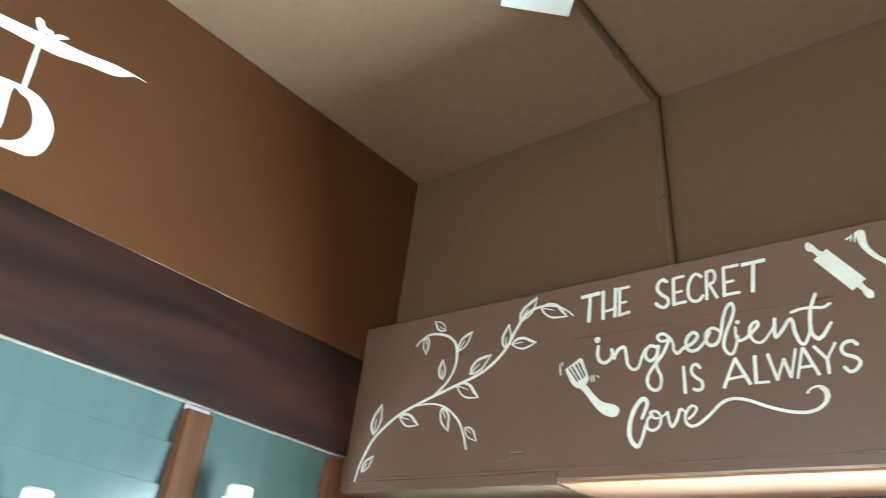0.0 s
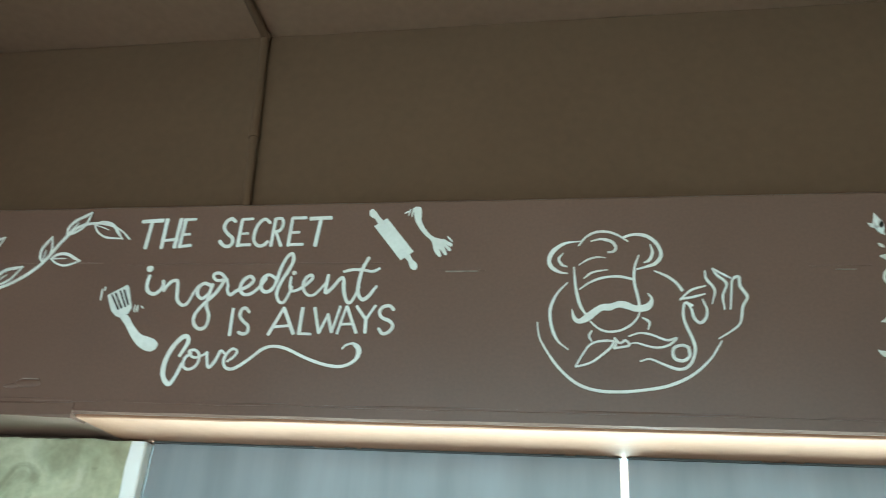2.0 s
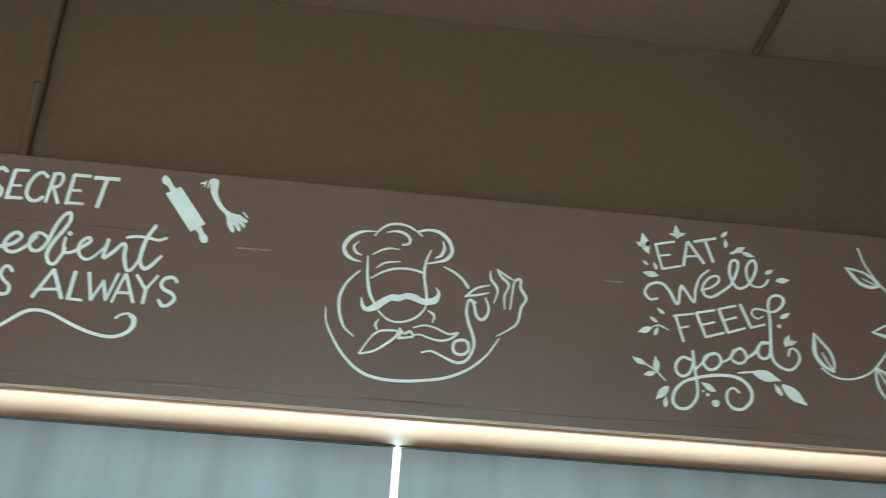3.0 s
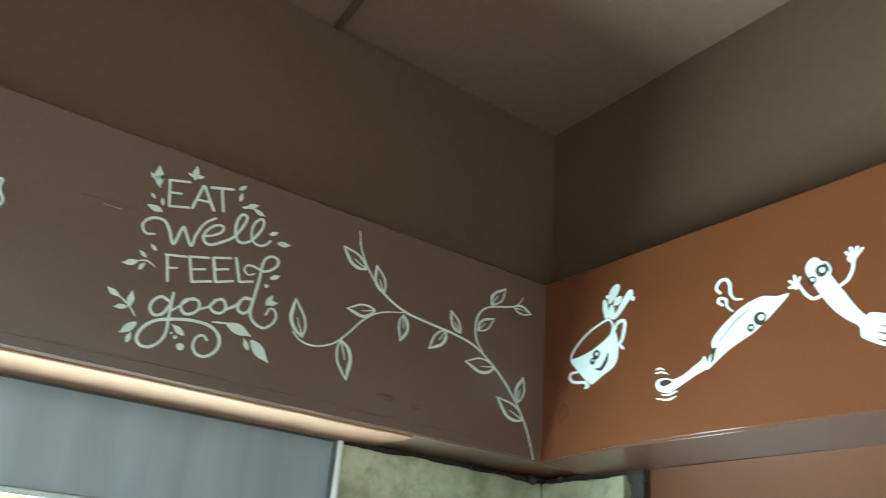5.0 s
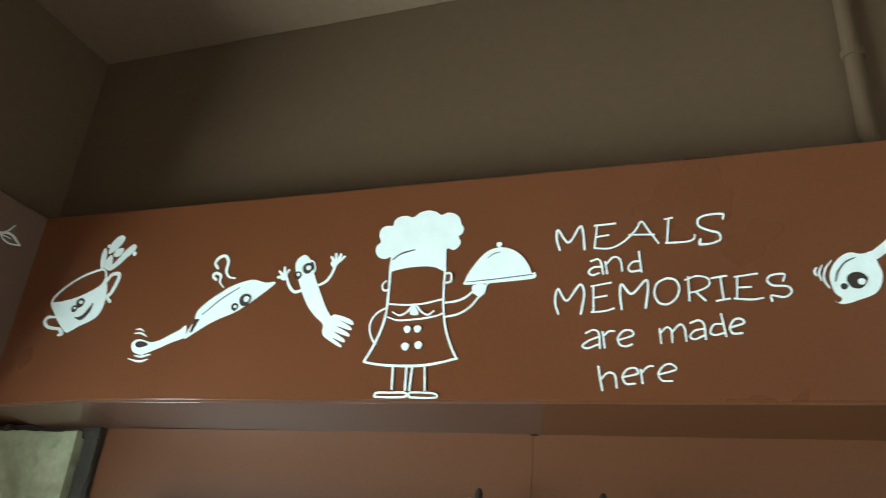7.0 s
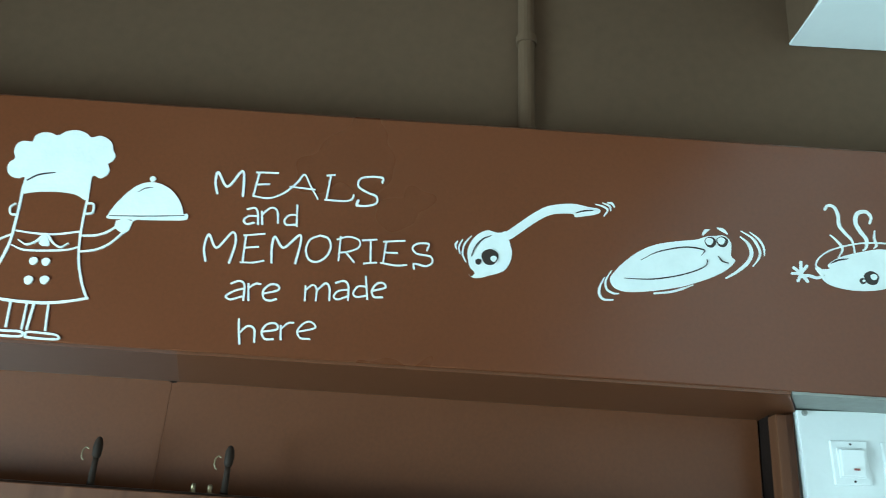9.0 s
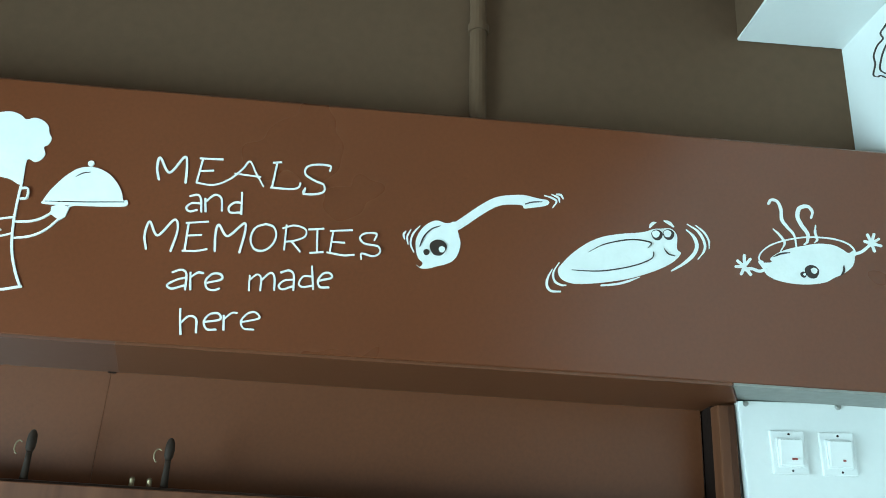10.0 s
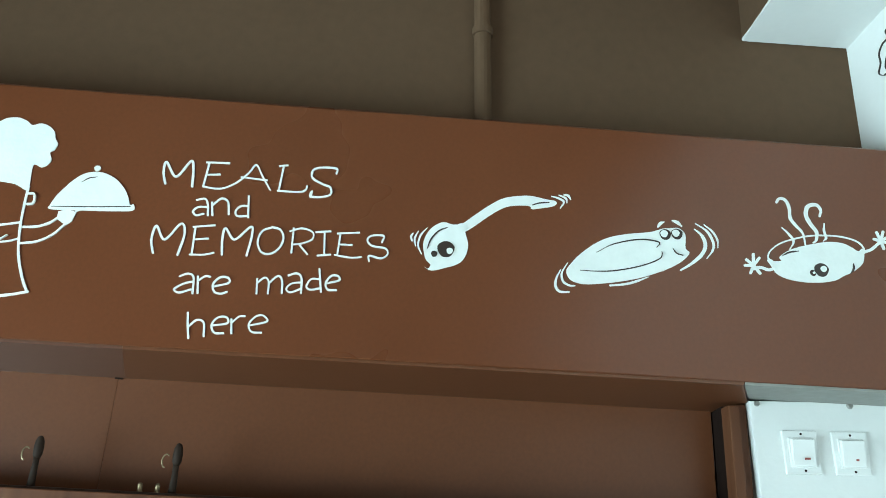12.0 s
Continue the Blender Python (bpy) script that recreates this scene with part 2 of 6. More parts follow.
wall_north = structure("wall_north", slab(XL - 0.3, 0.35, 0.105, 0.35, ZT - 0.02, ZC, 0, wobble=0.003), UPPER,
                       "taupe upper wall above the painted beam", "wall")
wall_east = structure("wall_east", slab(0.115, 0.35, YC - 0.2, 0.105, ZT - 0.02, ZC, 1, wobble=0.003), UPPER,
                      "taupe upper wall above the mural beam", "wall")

beam_north = structure("beam_north", slab(XL - 0.1, 0.0, 0.0, 0.30, ZB, ZT, 0), CHOCOLATE,
                       "chocolate brown enamelled lintel beam with white lettering and vines", "beam")
beam_east = structure("beam_east", lean(slab(0.0, 0.30, YC, 0.30, ZB + 0.001, ZT, 1)), BROWN,
                      "glossy brown enamelled beam with white kitchen murals", "beam")

# a lip along the foot of the lintel beam, a plaster patch at its end and fine hairline ridges in its face
part("trim", slab(XL + 0.003, -0.003, -0.0014, 0.004, ZB + 0.022, ZB + 0.027, 0, wobble=0.003, bevel=0.001), CHOCOLATE, beam_north)
part("plaster_patch", slab(XL + 0.003, -2.475, -0.002, 0.05, ZB - 0.009, ZB + 0.02, 0, wobble=0.003, bevel=0.003), CHOCOLATE, beam_north)
for x0, x1, z in ((-2.95, -2.5, 2.415), (-1.79, -1.70, 2.392), (-1.12, -1.02, 2.398), (-2.45, -1.9, 2.41)):
    part("paint_ridge", slab(x0, x1, -0.0013, 0.004, z, z + 0.0025, 0, length_step=0.02, wobble=0.0015, bevel=0.0008), CHOCOLATE, beam_north)

# blisters in the paint
for x, z, r in ((-2.585, 2.156, 0.030), (-2.62, 2.150, 0.018), (-0.44, 2.165, 0.024), (-0.36, 2.160, 0.018)):
    bm = bmesh.new()
    bmesh.ops.create_icosphere(bm, subdivisions=3, radius=1.0, matrix=Matrix.Translation((x, 0.0005, z)) @ Matrix.Diagonal((r, 0.0026, r * 0.28, 1)))
    part("paint_blister", uneven(bm, 0.0006, 70), CHOCOLATE, beam_north, smooth=True)

# pale plaster soffit of the window head, and the enamelled soffit of the other beam
structure("window_head", slab(-2.47, -0.36, 0.008, 0.30, ZB - 0.006, ZB + 0.003, 0, wobble=0.001, bevel=0.002), SOFFIT,
          "pale pinkish plaster soffit of the window opening", "soffit")
GREYRAIL = mat("grey_rail_paint", (0.085, 0.09, 0.09), rough=0.75, vary=0.2, scale=8, grain=60, bump=0.1)
def mitred(bm, near=0.0, far=0.0, fall=0.009):
    """Cut the two ends of a soffit board at a slant, its back edge running on further than its front edge, and let it fall towards the wall."""
    ys = [v.co.y for v in bm.verts]
    lo, hi = min(ys), max(ys)
    for v in bm.verts:
        s = (v.co.x - 0.006) / 0.214
        v.co.y += s * (near * (v.co.y - lo) + far * (hi - v.co.y)) / (hi - lo)
        v.co.z -= fall * v.co.x / 0.186
    return bm



TRIMPAINT = mat("worn_trim_and_glint_paint", (0.26, 0.22, 0.19), rough=0.6, vary=0.5, scale=14, grain=60, bump=0.1)
# pale strips paint in the glints on the lintel beam's scraped ridge and blister
for x0, x1, z in ((-1.776, -1.714, 2.3905), (-1.079, -1.046, 2.3905), (-2.600, -2.565, 2.1635)):
    part("scrape_glint", slab(x0, x1, -0.0024, 0.003, z, z + 0.0022, 0, length_step=0.008, wobble=0.0012, bevel=0.0006), TRIMPAINT, beam_north, "pale strip painting the glint on scraped, raised enamel")
GREYPAINT = mat("dull_grey_paint", (0.27, 0.275, 0.25), rough=0.6, vary=0.18, scale=6, grain=60, bump=0.05)
# beam brown, greyed so that the window's reflection sits in the base colour
GREYSOFF = mat("greyed_brown_soffit_gloss", (0.115, 0.050, 0.033), rough=0.33, vary=0.12, scale=4, grain=60, bump=0.0)
structure("beam_soffit", lean(mitred(slab(0.001, 0.22, -1.2138, -0.002, ZB - 0.0022, ZB + 0.003, 1, wobble=0.0004, bevel=0.0006), 0.0, 0.06)), GREYSOFF,
          "glossy brown painted underside of the beam", "soffit")
structure("beam_soffit", lean(mitred(slab(0.001, 0.22, -2.148, -1.214, ZB - 0.0022, ZB + 0.003, 1, wobble=0.0004, bevel=0.0006), 0.06, -0.10)), SOFFITBROWN,
          "brown boarded underside of the beam", "soffit")
structure("beam_soffit", lean(mitred(slab(0.001, 0.14, YC, -2.150, ZB - 0.0022, ZB + 0.003, 1, wobble=0.0004, bevel=0.0006), -0.10, 0.0, 0.0)), GREYPAINT,
          "grey painted underside of the beam above the switchboard", "soffit")

# lower wall of the window side: two piers, sill wall, all behind the beam's face
structure("wall_lower_north", boxes((XL - 0.1, -2.405, 0.205, 0.35, 0, ZB), (-0.452, 0.35, 0.205, 0.35, 0, ZB), (-2.405, -0.452, 0.205, 0.35, 0, 0.95)), CEMENT,
          "cement plastered wall round the window", "wall")
structure("wall_lower_east", slab(0.195, 0.35, -2.165, 0.205, 0, ZB, 1, wobble=0.0015), DOORWOOD, "brown painted lower wall below the beam", "wall")
structure("wall_lower_east_end", boxes((0.135, 0.35, YC - 0.2, -2.197, 0, ZB + 0.015)), WHITE, "white wall behind the switchboard", "wall")


def marble_slab(x0, x1, y0, y1, z0, z1, axis, label):
    """A wall slab with a chipped top edge."""
    lo, hi = (x0, x1) if axis == 0 else (y0, y1)
    n = max(4, int((hi - lo) / 0.012))
    bm = bmesh.new()
    rows = []
    for i in range(n + 1):
        s = lo + (hi - lo) * i / n
        top = z1 + noise.noise((s * 14, 3.0, x0)) * 0.005 + noise.noise((s * 55, 8.0, y0)) * 0.003
        quad = ((y0, z0), (y1, z0), (y1, top), (y0 + 0.002, top), (y0, top - 0.002)) if axis == 0 else ((x0, z0), (x1, z0), (x1, top), (x0 + 0.002, top), (x0, top - 0.002))
        rows.append([bm.verts.new((s, p, z) if axis == 0 else (p, s, z)) for p, z in quad])
    for a, b in zip(rows, rows[1:]):
        for k in range(5):
            bm.faces.new((a[k], a[(k + 1) % 5], b[(k + 1) % 5], b[k]))
    bm.faces.new(rows[0])
    bm.faces.new(rows[-1][::-1])
    return tagged(part("marble_slab", bm, MARBLE), label=label, category="wall slab", group="marble slabs of the window piers")


marble_slab(-0.441, 0.150, 0.165, 0.204, 1.0, 2.084, 0, "greenish grey marble slab with a chipped top edge")
marble_slab(0.153, 0.193, -0.116, 0.163, 1.0, 2.082, 1, "greenish grey marble slab turning the corner")
# the shade of the gap beside the marble is put into this dark fill
structure("dark_gap_fill", uneven(slab(0.172, 0.1945, -0.163, -0.118, 1.0, 2.084, 2, length_step=0.012, wobble=0.010), 0.004, 25), DARKCEMENT,
          "dark rough fill painting in the gap between the marble and the panelling", "mortar")
marble_slab(XL + 0.01, -2.436, 0.163, 0.204, 1.0, 2.088, 0, "greenish grey marble slab with a pale top edge")
structure("window_jamb", slab(-0.4535, -0.442, 0.168, 0.30, 0.95, 2.090, 2, wobble=0.002, bevel=0.002), GREYRAIL, "grey plastered window reveal", "jamb")
# white colour stands in for daylight catching the front edge of the reveal
structure("window_edge", slab(-0.4545, -0.442, 0.158, 0.167, 0.95, 2.090, 2, wobble=0.004, bevel=0.003), WHITE, "chipped edge of the window opening, painted white for the daylight on it", "jamb")
structure("window_jamb", slab(-2.424, -2.403, 0.19, 0.30, 0.95, 2.086, 2, wobble=0.002, bevel=0.002), GREYRAIL, "grey plastered window reveal", "jamb")
# left edge likewise: its daylight is painted on as white
structure("window_edge", slab(-2.434, -2.401, 0.160, 0.188, 0.95, 2.086, 2, wobble=0.008, bevel=0.003), WHITE, "chipped edge of the window opening, painted white for the daylight on it", "jamb")
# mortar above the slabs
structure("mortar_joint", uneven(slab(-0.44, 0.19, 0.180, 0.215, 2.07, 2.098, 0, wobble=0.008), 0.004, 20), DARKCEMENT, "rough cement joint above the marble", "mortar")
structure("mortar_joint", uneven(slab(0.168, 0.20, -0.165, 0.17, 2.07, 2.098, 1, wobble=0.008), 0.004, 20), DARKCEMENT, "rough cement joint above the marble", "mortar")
for x, y in ((0.115, 0.160), (0.160, 0.095), (-0.08, 0.175)):
    bm = bmesh.new()
    bmesh.ops.create_icosphere(bm, subdivisions=2, radius=0.012, matrix=Matrix.Translation((x, y, 2.088)))
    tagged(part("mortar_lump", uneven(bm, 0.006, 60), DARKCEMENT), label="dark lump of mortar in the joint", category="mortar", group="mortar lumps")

# the window: two obscured panels above, open below
window = thing("window_1", "wide kitchen window with two grey obscured glass panels", "window", (-1.43, 0.22, 1.0), kind="structure")
for x0, x1 in ((-2.400, -1.452), (-1.439, -0.456)):
    pane = part("pane", boxes((x0, x1, 0.190, 0.196, 1.905, 2.0895), bevel=0.001), GREYGLASS, window)
    part("window_frame", boxes((x0, x1, 0.184, 0.202, 1.893, 1.905), bevel=0.002), STEEL, window)
# the head rail, packed tight against the plaster but for a few thin chinks of daylight
part("top_rail", boxes((-2.401, -1.448, 0.183, 0.203, 2.0895, 2.0912), bevel=0.001), GREYRAIL, window)
part("top_rail", boxes((-1.443, -0.455, 0.183, 0.203, 2.0895, 2.0912), bevel=0.001), GREYRAIL, window)
for x0, x1 in ((-2.40, -2.055), (-1.99, -1.965), (-1.955, -1.555), (-1.535, -1.475), (-1.438, -1.20), (-1.165, -1.158), (-1.125, -0.455)):
    part("packing", boxes((x0, x1, 0.187, 0.203, 2.0912, 2.0965)), GREYRAIL, window)

# ---- side wall with the dark wooden pelmet and the aqua window ----
structure("wall_west", slab(XL - 0.22, XL, YC - 0.2, 0.11, 2.452, ZC, 1, wobble=0.002), OCHRE, "orange-brown painted upper side wall", "wall")
structure("wall_lower_west", boxes((XL - 0.22, XL - 0.004, YC - 0.2, 0.06, 0, 0.95), (XL - 0.22, XL - 0.004, YC - 0.2, -2.25, 0.95, 2.45), (XL - 0.22, XL - 0.004, -0.02, 0.2, 0.95, 2.18)), BROWN,
          "brown painted side wall round the window", "wall")
pelmet = thing("pelmet", "dark stained glossy wooden pelmet board above the window", "pelmet", (XL, -1.1, 2.17))
part("board", slab(XL - 0.03, XL + 0.004, -2.25, -0.003, 2.185, 2.451, 1, wobble=0.001, bevel=0.0015), DARKWOOD, pelmet)
window2 = thing("window_2", "side window with aqua obscured glass in a brown frame", "window", (XL, -1.1, 1.0), kind="structure")
part("white_trim", slab(XL - 0.012, XL + 0.004, -2.25, -0.012, 2.1805, 2.1835, 1, wobble=0.001, bevel=0.001), TRIMPAINT, window2, "thin pale grey trim under the pelmet")
for y0, y1 in ((-2.25, -2.19), (-1.32, -1.26), (-0.49, -0.42), (-0.050, -0.006)):
    part("mullion", boxes((XL - 0.05, XL - 0.002, y0, y1, 0.95, 2.172), bevel=0.005), FRAMEWOOD, window2)
part("window_sill", boxes((XL - 0.06, XL + 0.03, -2.25, -0.006, 0.93, 0.955), bevel=0.004), FRAMEWOOD, window2)
for y0, y1 in ((-2.19, -1.32), (-1.26, -0.49), (-0.42, -0.050)):
    for k in range(13):
        p = part("pane", boxes((-0.0025, 0.0025, y0, y1, -0.056, 0.056), bevel=0.001), AQUAGLASS, window2)
        p.matrix_world = pose(XL - 0.03, 0, 1.0335 + k * 0.0912, 0, 8, 0)
        p.visible_shadow = False

# white bottles standing on the shelf by the window
def white_bottle(y, top, r):
    x = XL + 0.065
    ob = thing("bottle", "white plastic bottle with a ribbed cap on a narrow shelf", "bottle", (x, y, 1.80), "bottles by the window")
    bm = tube(bmesh.new(), (x, y, 1.80), (x, y, top - 0.065), r * 1.15, r * 1.15, 24)
    tube(bm, (x, y, top - 0.065), (x, y, top - 0.045), r * 1.15, r * 0.9, 24)
    part("body", bm, PLASTIC, ob)
    bm = tube(bmesh.new(), (x, y, top - 0.045), (x, y, top - 0.028), r * 1.12, r * 1.12, 28)
    tube(bm, (x, y, top - 0.028), (x, y, top - 0.004), r * 0.92, r * 0.9, 28)
    tube(bm, (x, y, top - 0.004), (x, y, top), r * 0.9, r * 0.78, 28)
    part("cap", bm, PLASTIC, ob)


white_bottle(-0.352, 2.027, 0.032)
white_bottle(-0.78, 1.925, 0.030)
shelf = thing("wall_shelf", "narrow brown wooden shelf across the side window", "shelf", (XL, -0.3, 1.78))
part("board", boxes((XL - 0.0, XL + 0.12, -1.20, -0.02, 1.78, 1.80), bevel=0.003), FRAMEWOOD, shelf)

# ---- back wall, white, with the white underside of a deep beam over it ----
# the doorway gap is unseen, left open for the added fill lamp
wall_south = structure("wall_south", boxes((-1.65, 0.35, YC - 0.2, YC, 0, ZC), (XL - 0.2, -2.75, YC - 0.2, YC, 0, ZC), (-2.75, -1.65, YC - 0.2, YC, 2.1, ZC)), WHITE,
                       "white painted wall with a faint line drawing", "wall")
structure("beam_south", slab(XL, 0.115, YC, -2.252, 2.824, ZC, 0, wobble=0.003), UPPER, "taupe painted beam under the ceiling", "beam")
structure("beam_south_soffit", slab(XL, 0.112, YC, -2.250, 2.815, 2.823, 0, wobble=0.005, bevel=0.002), WHITE, "white painted underside of the ceiling beam", "soffit")

# ---- switchboard ----
board = thing("switchboard", "white painted wooden switchboard with two rocker switches", "switchboard", (0.11, -2.4, 1.7))
part("panel", boxes((0.100, 0.118, YC + 0.002, -2.195, 1.62, 2.1065), bevel=0.002), WHITE, board)
part("box_side", boxes((0.118, 0.134, YC + 0.004, -2.203, 1.63, 2.101), bevel=0.002), FRAMEWOOD, board)
for y, z, r in ((-2.207, 2.102, 0.0050), (-2.362, 2.101, 0.0058)):
    bm = tube(bmesh.new(), (0.1005, y, z), (0.096, y, z), r, r * 0.7, 14)
    part("screw", bm, STEEL, board, "dull screw head")


def switch(y, z, mark):
    sw = part("switch", boxes((0.0945, 0.1005, y - 0.0285, y + 0.0285, z - 0.034, z + 0.034), bevel=0.0015), PLASTIC, board, "white rocker switch plate")
    part("surround", boxes((0.0915, 0.0948, y - 0.021, y + 0.021, z - 0.0235, z + 0.0225), bevel=0.001), PLASTIC, sw)
    bm = boxes((-0.004, 0.004, -0.0185, 0.0185, -0.0205, 0.0205), bevel=0.0015)
    rocker = part("rocker", bm, PLASTIC, sw)
    rocker.matrix_world = pose(0.0905, y, z - 0.0005, 0, -9, 0)
    m = part("marking", boxes((-0.0005, 0.0005, -mark, mark, -0.0016, 0.0016)), RED, sw, "small red indicator mark")
    m.matrix_world = pose(0.0848, y - 0.003, z - 0.011, 0, -9, 0)
    for dz in (0.0285, -0.0285):
        part("screw", tube(bmesh.new(), (0.0946, y - 0.002, z + dz), (0.0932, y - 0.002, z + dz), 0.0019, 0.0016, 10), RUBBER, sw)


RED = mat("red_print", (0.30, 0.06, 0.05), rough=0.5, vary=0.1)
switch(-2.268, 2.025, 0.0045)
switch(-2.349, 2.024, 0.0022)


def tilted(ob, pivot, degrees):
    """Lean a wall-hung thing sideways about one of its corners."""
    ob.matrix_world = Matrix.Translation(pivot) @ Matrix.Rotation(radians(degrees), 4, "X") @ Matrix.Translation(-Vector(pivot)) @ ob.matrix_world


tilted(board, (0.11, -2.195, 2.105), -2.2)

# ---- door frame beside the switchboard ----
frame_thing = thing("door_frame", "brown wooden door frame post under the beam", "door frame", (0.12, -2.21, 0))
part("post", boxes((0.112, 0.134, -2.194, -2.180, 0, 2.102), bevel=0.003), FRAMEWOOD, frame_thing)
part("post", boxes((0.100, 0.134, -2.179, -2.160, 0, 2.098), bevel=0.003), FRAMEWOOD, frame_thing)
part("rebate", boxes((0.145, 0.194, -2.200, -2.166, 0, 2.105)), RUBBER, frame_thing, "dark gap behind the post")
tilted(frame_thing, (0.12, -2.17, 2.1), -0.35)

# boards of the brown lower wall, rail with two hooks
panelling = thing("wall_panelling", "brown painted plywood panelling below the beam", "panelling", (0.2, -1.2, 1.0))
for y0, y1, x0 in ((-1.1518, -0.165, 0.186), (-2.163, -1.1520, 0.1859)):
    part("panel", lean(slab(x0, 0.1935, y0, y1, -0.03, 2.0905, 2, length_step=0.2, wobble=0.0004, bevel=0.0005)), DOORWOOD, panelling)
rail = thing("peg_rail", "dark wooden rail with two rounded pegs and small brass hooks", "rail", (0.14, -1.2, 1.88))
part("rail_board", boxes((0.078, 0.1835, -2.12, -0.30, 1.890, 1.915), bevel=0.004), DARKWOOD, rail)
part("rail_lip", boxes((0.070, 0.0775, -2.12, -0.30, 1.872, 1.911), bevel=0.002), FRAMEWOOD, rail)


def turned(x, y, rows, sides=18):
    """A turned piece: rings of (height, radius) from foot to crown."""
    bm = bmesh.new()
    rings = [[bm.verts.new((x + rad * math.cos(a), y + rad * math.sin(a), z)) for a in (k * math.tau / sides for k in range(sides))] for z, rad in rows]
    for lower, upper in zip(rings, rings[1:]):
        for k in range(sides):
            bm.faces.new((lower[k], lower[(k + 1) % sides], upper[(k + 1) % sides], upper[k]))
    bm.faces.new(rings[0][::-1])
    bm.faces.new(rings[-1])
    return bm


for y in (-1.084, -1.294):
    peg = part("peg", turned(0.100, y, ((1.915, 0.0065), (1.922, 0.0055), (1.945, 0.0045), (1.958, 0.0045))), PEGPAINT, rail, "dark turned peg", smooth=True)
    part("knob", turned(0.100, y, ((1.957, 0.0048), (1.962, 0.0068), (1.972, 0.0075), (1.982, 0.0065), (1.988, 0.0040), (1.990, 0.0015))), PEGPAINT, peg, smooth=True)
    hook = bmesh.new()
    arc = [Vector((0.092, y + 0.014 + 0.006 * math.cos(a), 1.962 + 0.010 * math.sin(a))) for a in (k * math.pi / 6 - 1.4 for k in range(8))]
    for a, b in zip(arc, arc[1:]):
        tube(hook, a, b, 0.0012, sides=8)
    part("hook", hook, BRASS, peg, "small brass hook")
for y in (-1.246, -1.272):
    part("eyelet", turned(0.098, y, ((1.915, 0.0045), (1.920, 0.0035), (1.926, 0.0040), (1.929, 0.0020)), 10), BRASS, rail, "small brass eyelet")


# ---- conduits ----
def conduit(pts, r, label):
    ob = thing("conduit", label, "conduit", pts[0])
    for a, b in zip(pts, pts[1:]):
        part("pipe", tube(bmesh.new(), a, b, r, r, 16), UPPER, ob, smooth=False)
    for p in pts[1:-1]:
        bm = bmesh.new()
        bmesh.ops.create_uvsphere(bm, u_segments=14, v_segments=8, radius=r * 1.35, matrix=Matrix.Translation(p))
        part("bend", bm, UPPER, ob, smooth=True)
    for a, b in zip(pts, pts[1:]):
        p = Vector(a).lerp(Vector(b), 0.45)
        d = (Vector(b) - Vector(a)).normalized() * 0.008
        part("clip", tube(bmesh.new(), p - d, p + d, r * 1.25, r * 1.25, 16), UPPER, ob)
    return ob


conduit([(-2.252, 0.094, ZT - 0.005), (-2.297, 0.092, ZC - 0.013), (-2.288, -0.345, ZC - 0.010)], 0.0105, "taupe painted conduit running up the wall and along the ceiling")
conduit([(0.102, -1.748, ZT - 0.02), (0.102, -1.728, ZC - 0.01)], 0.016, "taupe painted conduit running up the wall")
conduit([(-0.645, 0.095, ZC - 0.01), (-0.68, -0.40, ZC - 0.01)], 0.010, "thin taupe painted conduit along the ceiling")
jb = thing("ceiling_box", "white square plastic box fixed to the ceiling", "ceiling box", (-2.38, -0.37, ZC))
turn = pose(-2.319, -0.404, ZC, 0, 0, 45)
for name, half, z0, z1 in (("cover", 0.080, -0.028, -0.005), ("base", 0.074, -0.005, 0.0)):
    bm = boxes((-half, half, -half, half, z0, z1), bevel=0.003 if name == "cover" else 0.0)
    bm.transform(turn)
    part(name, bm, PLASTIC, jb)

# worktop below the windows
wt = thing("worktop", "dark greenish marble kitchen worktop", "worktop", (-1.5, -0.2, 0.9))
part("top", boxes((XL + 0.002, 0.14, -0.55, 0.12, 0.86, 0.90), bevel=0.006), GREENISH, wt)
part("cabinet_front", boxes((XL + 0.002, 0.14, -0.50, -0.47, 0.0, 0.858)), DOORWOOD, wt)

# chipped paint where the panelling meets the beam's underside
for y0, y1 in ((-0.895, -0.870), (-0.925, -0.915), (-0.985, -0.972), (-1.015, -1.002), (-1.085, -1.040)):
    part("paint_chip", boxes((0.181, 0.186, y0, y1, 2.1008, 2.1020)), SOFFIT, panelling, "pale chip in the paint")
part("knot_hole", boxes((0.1835, 0.187, -1.160, -1.147, 2.0982, 2.1018)), RUBBER, panelling, "small dark hole")


# ---- murals: hand-painted strokes with a little body, laid on the beams and walls ----
def curve_points(flat, closed=False, sharp=False, steps=7):
    """A smooth line through control points given in centimetres, in metres."""
    pts = [Vector((a / 100, b / 100)) for a, b in zip(flat[::2], flat[1::2])]
    n = len(pts)
    if sharp or n < 3:
        if closed:
            return pts
        return [a.lerp(b, k / steps) for a, b in zip(pts, pts[1:]) for k in range(steps)] + [pts[-1]]
    line = []
    for i in range(n if closed else n - 1):
        p0 = pts[i - 1] if closed or i else pts[0] * 2 - pts[1]
        p1, p2 = pts[i], pts[(i + 1) % n]
        p3 = pts[(i + 2) % n] if closed or i + 2 < n else p2 * 2 - p1
        for k in range(steps):
            t = k / steps
            line.append(((p1 * 2) + (p2 - p0) * t + (p0 * 2 - p1 * 5 + p2 * 4 - p3) * t * t + (p1 * 3 - p0 - p2 * 3 + p3) * t ** 3) / 2)
    return line if closed else line + [pts[-1]]


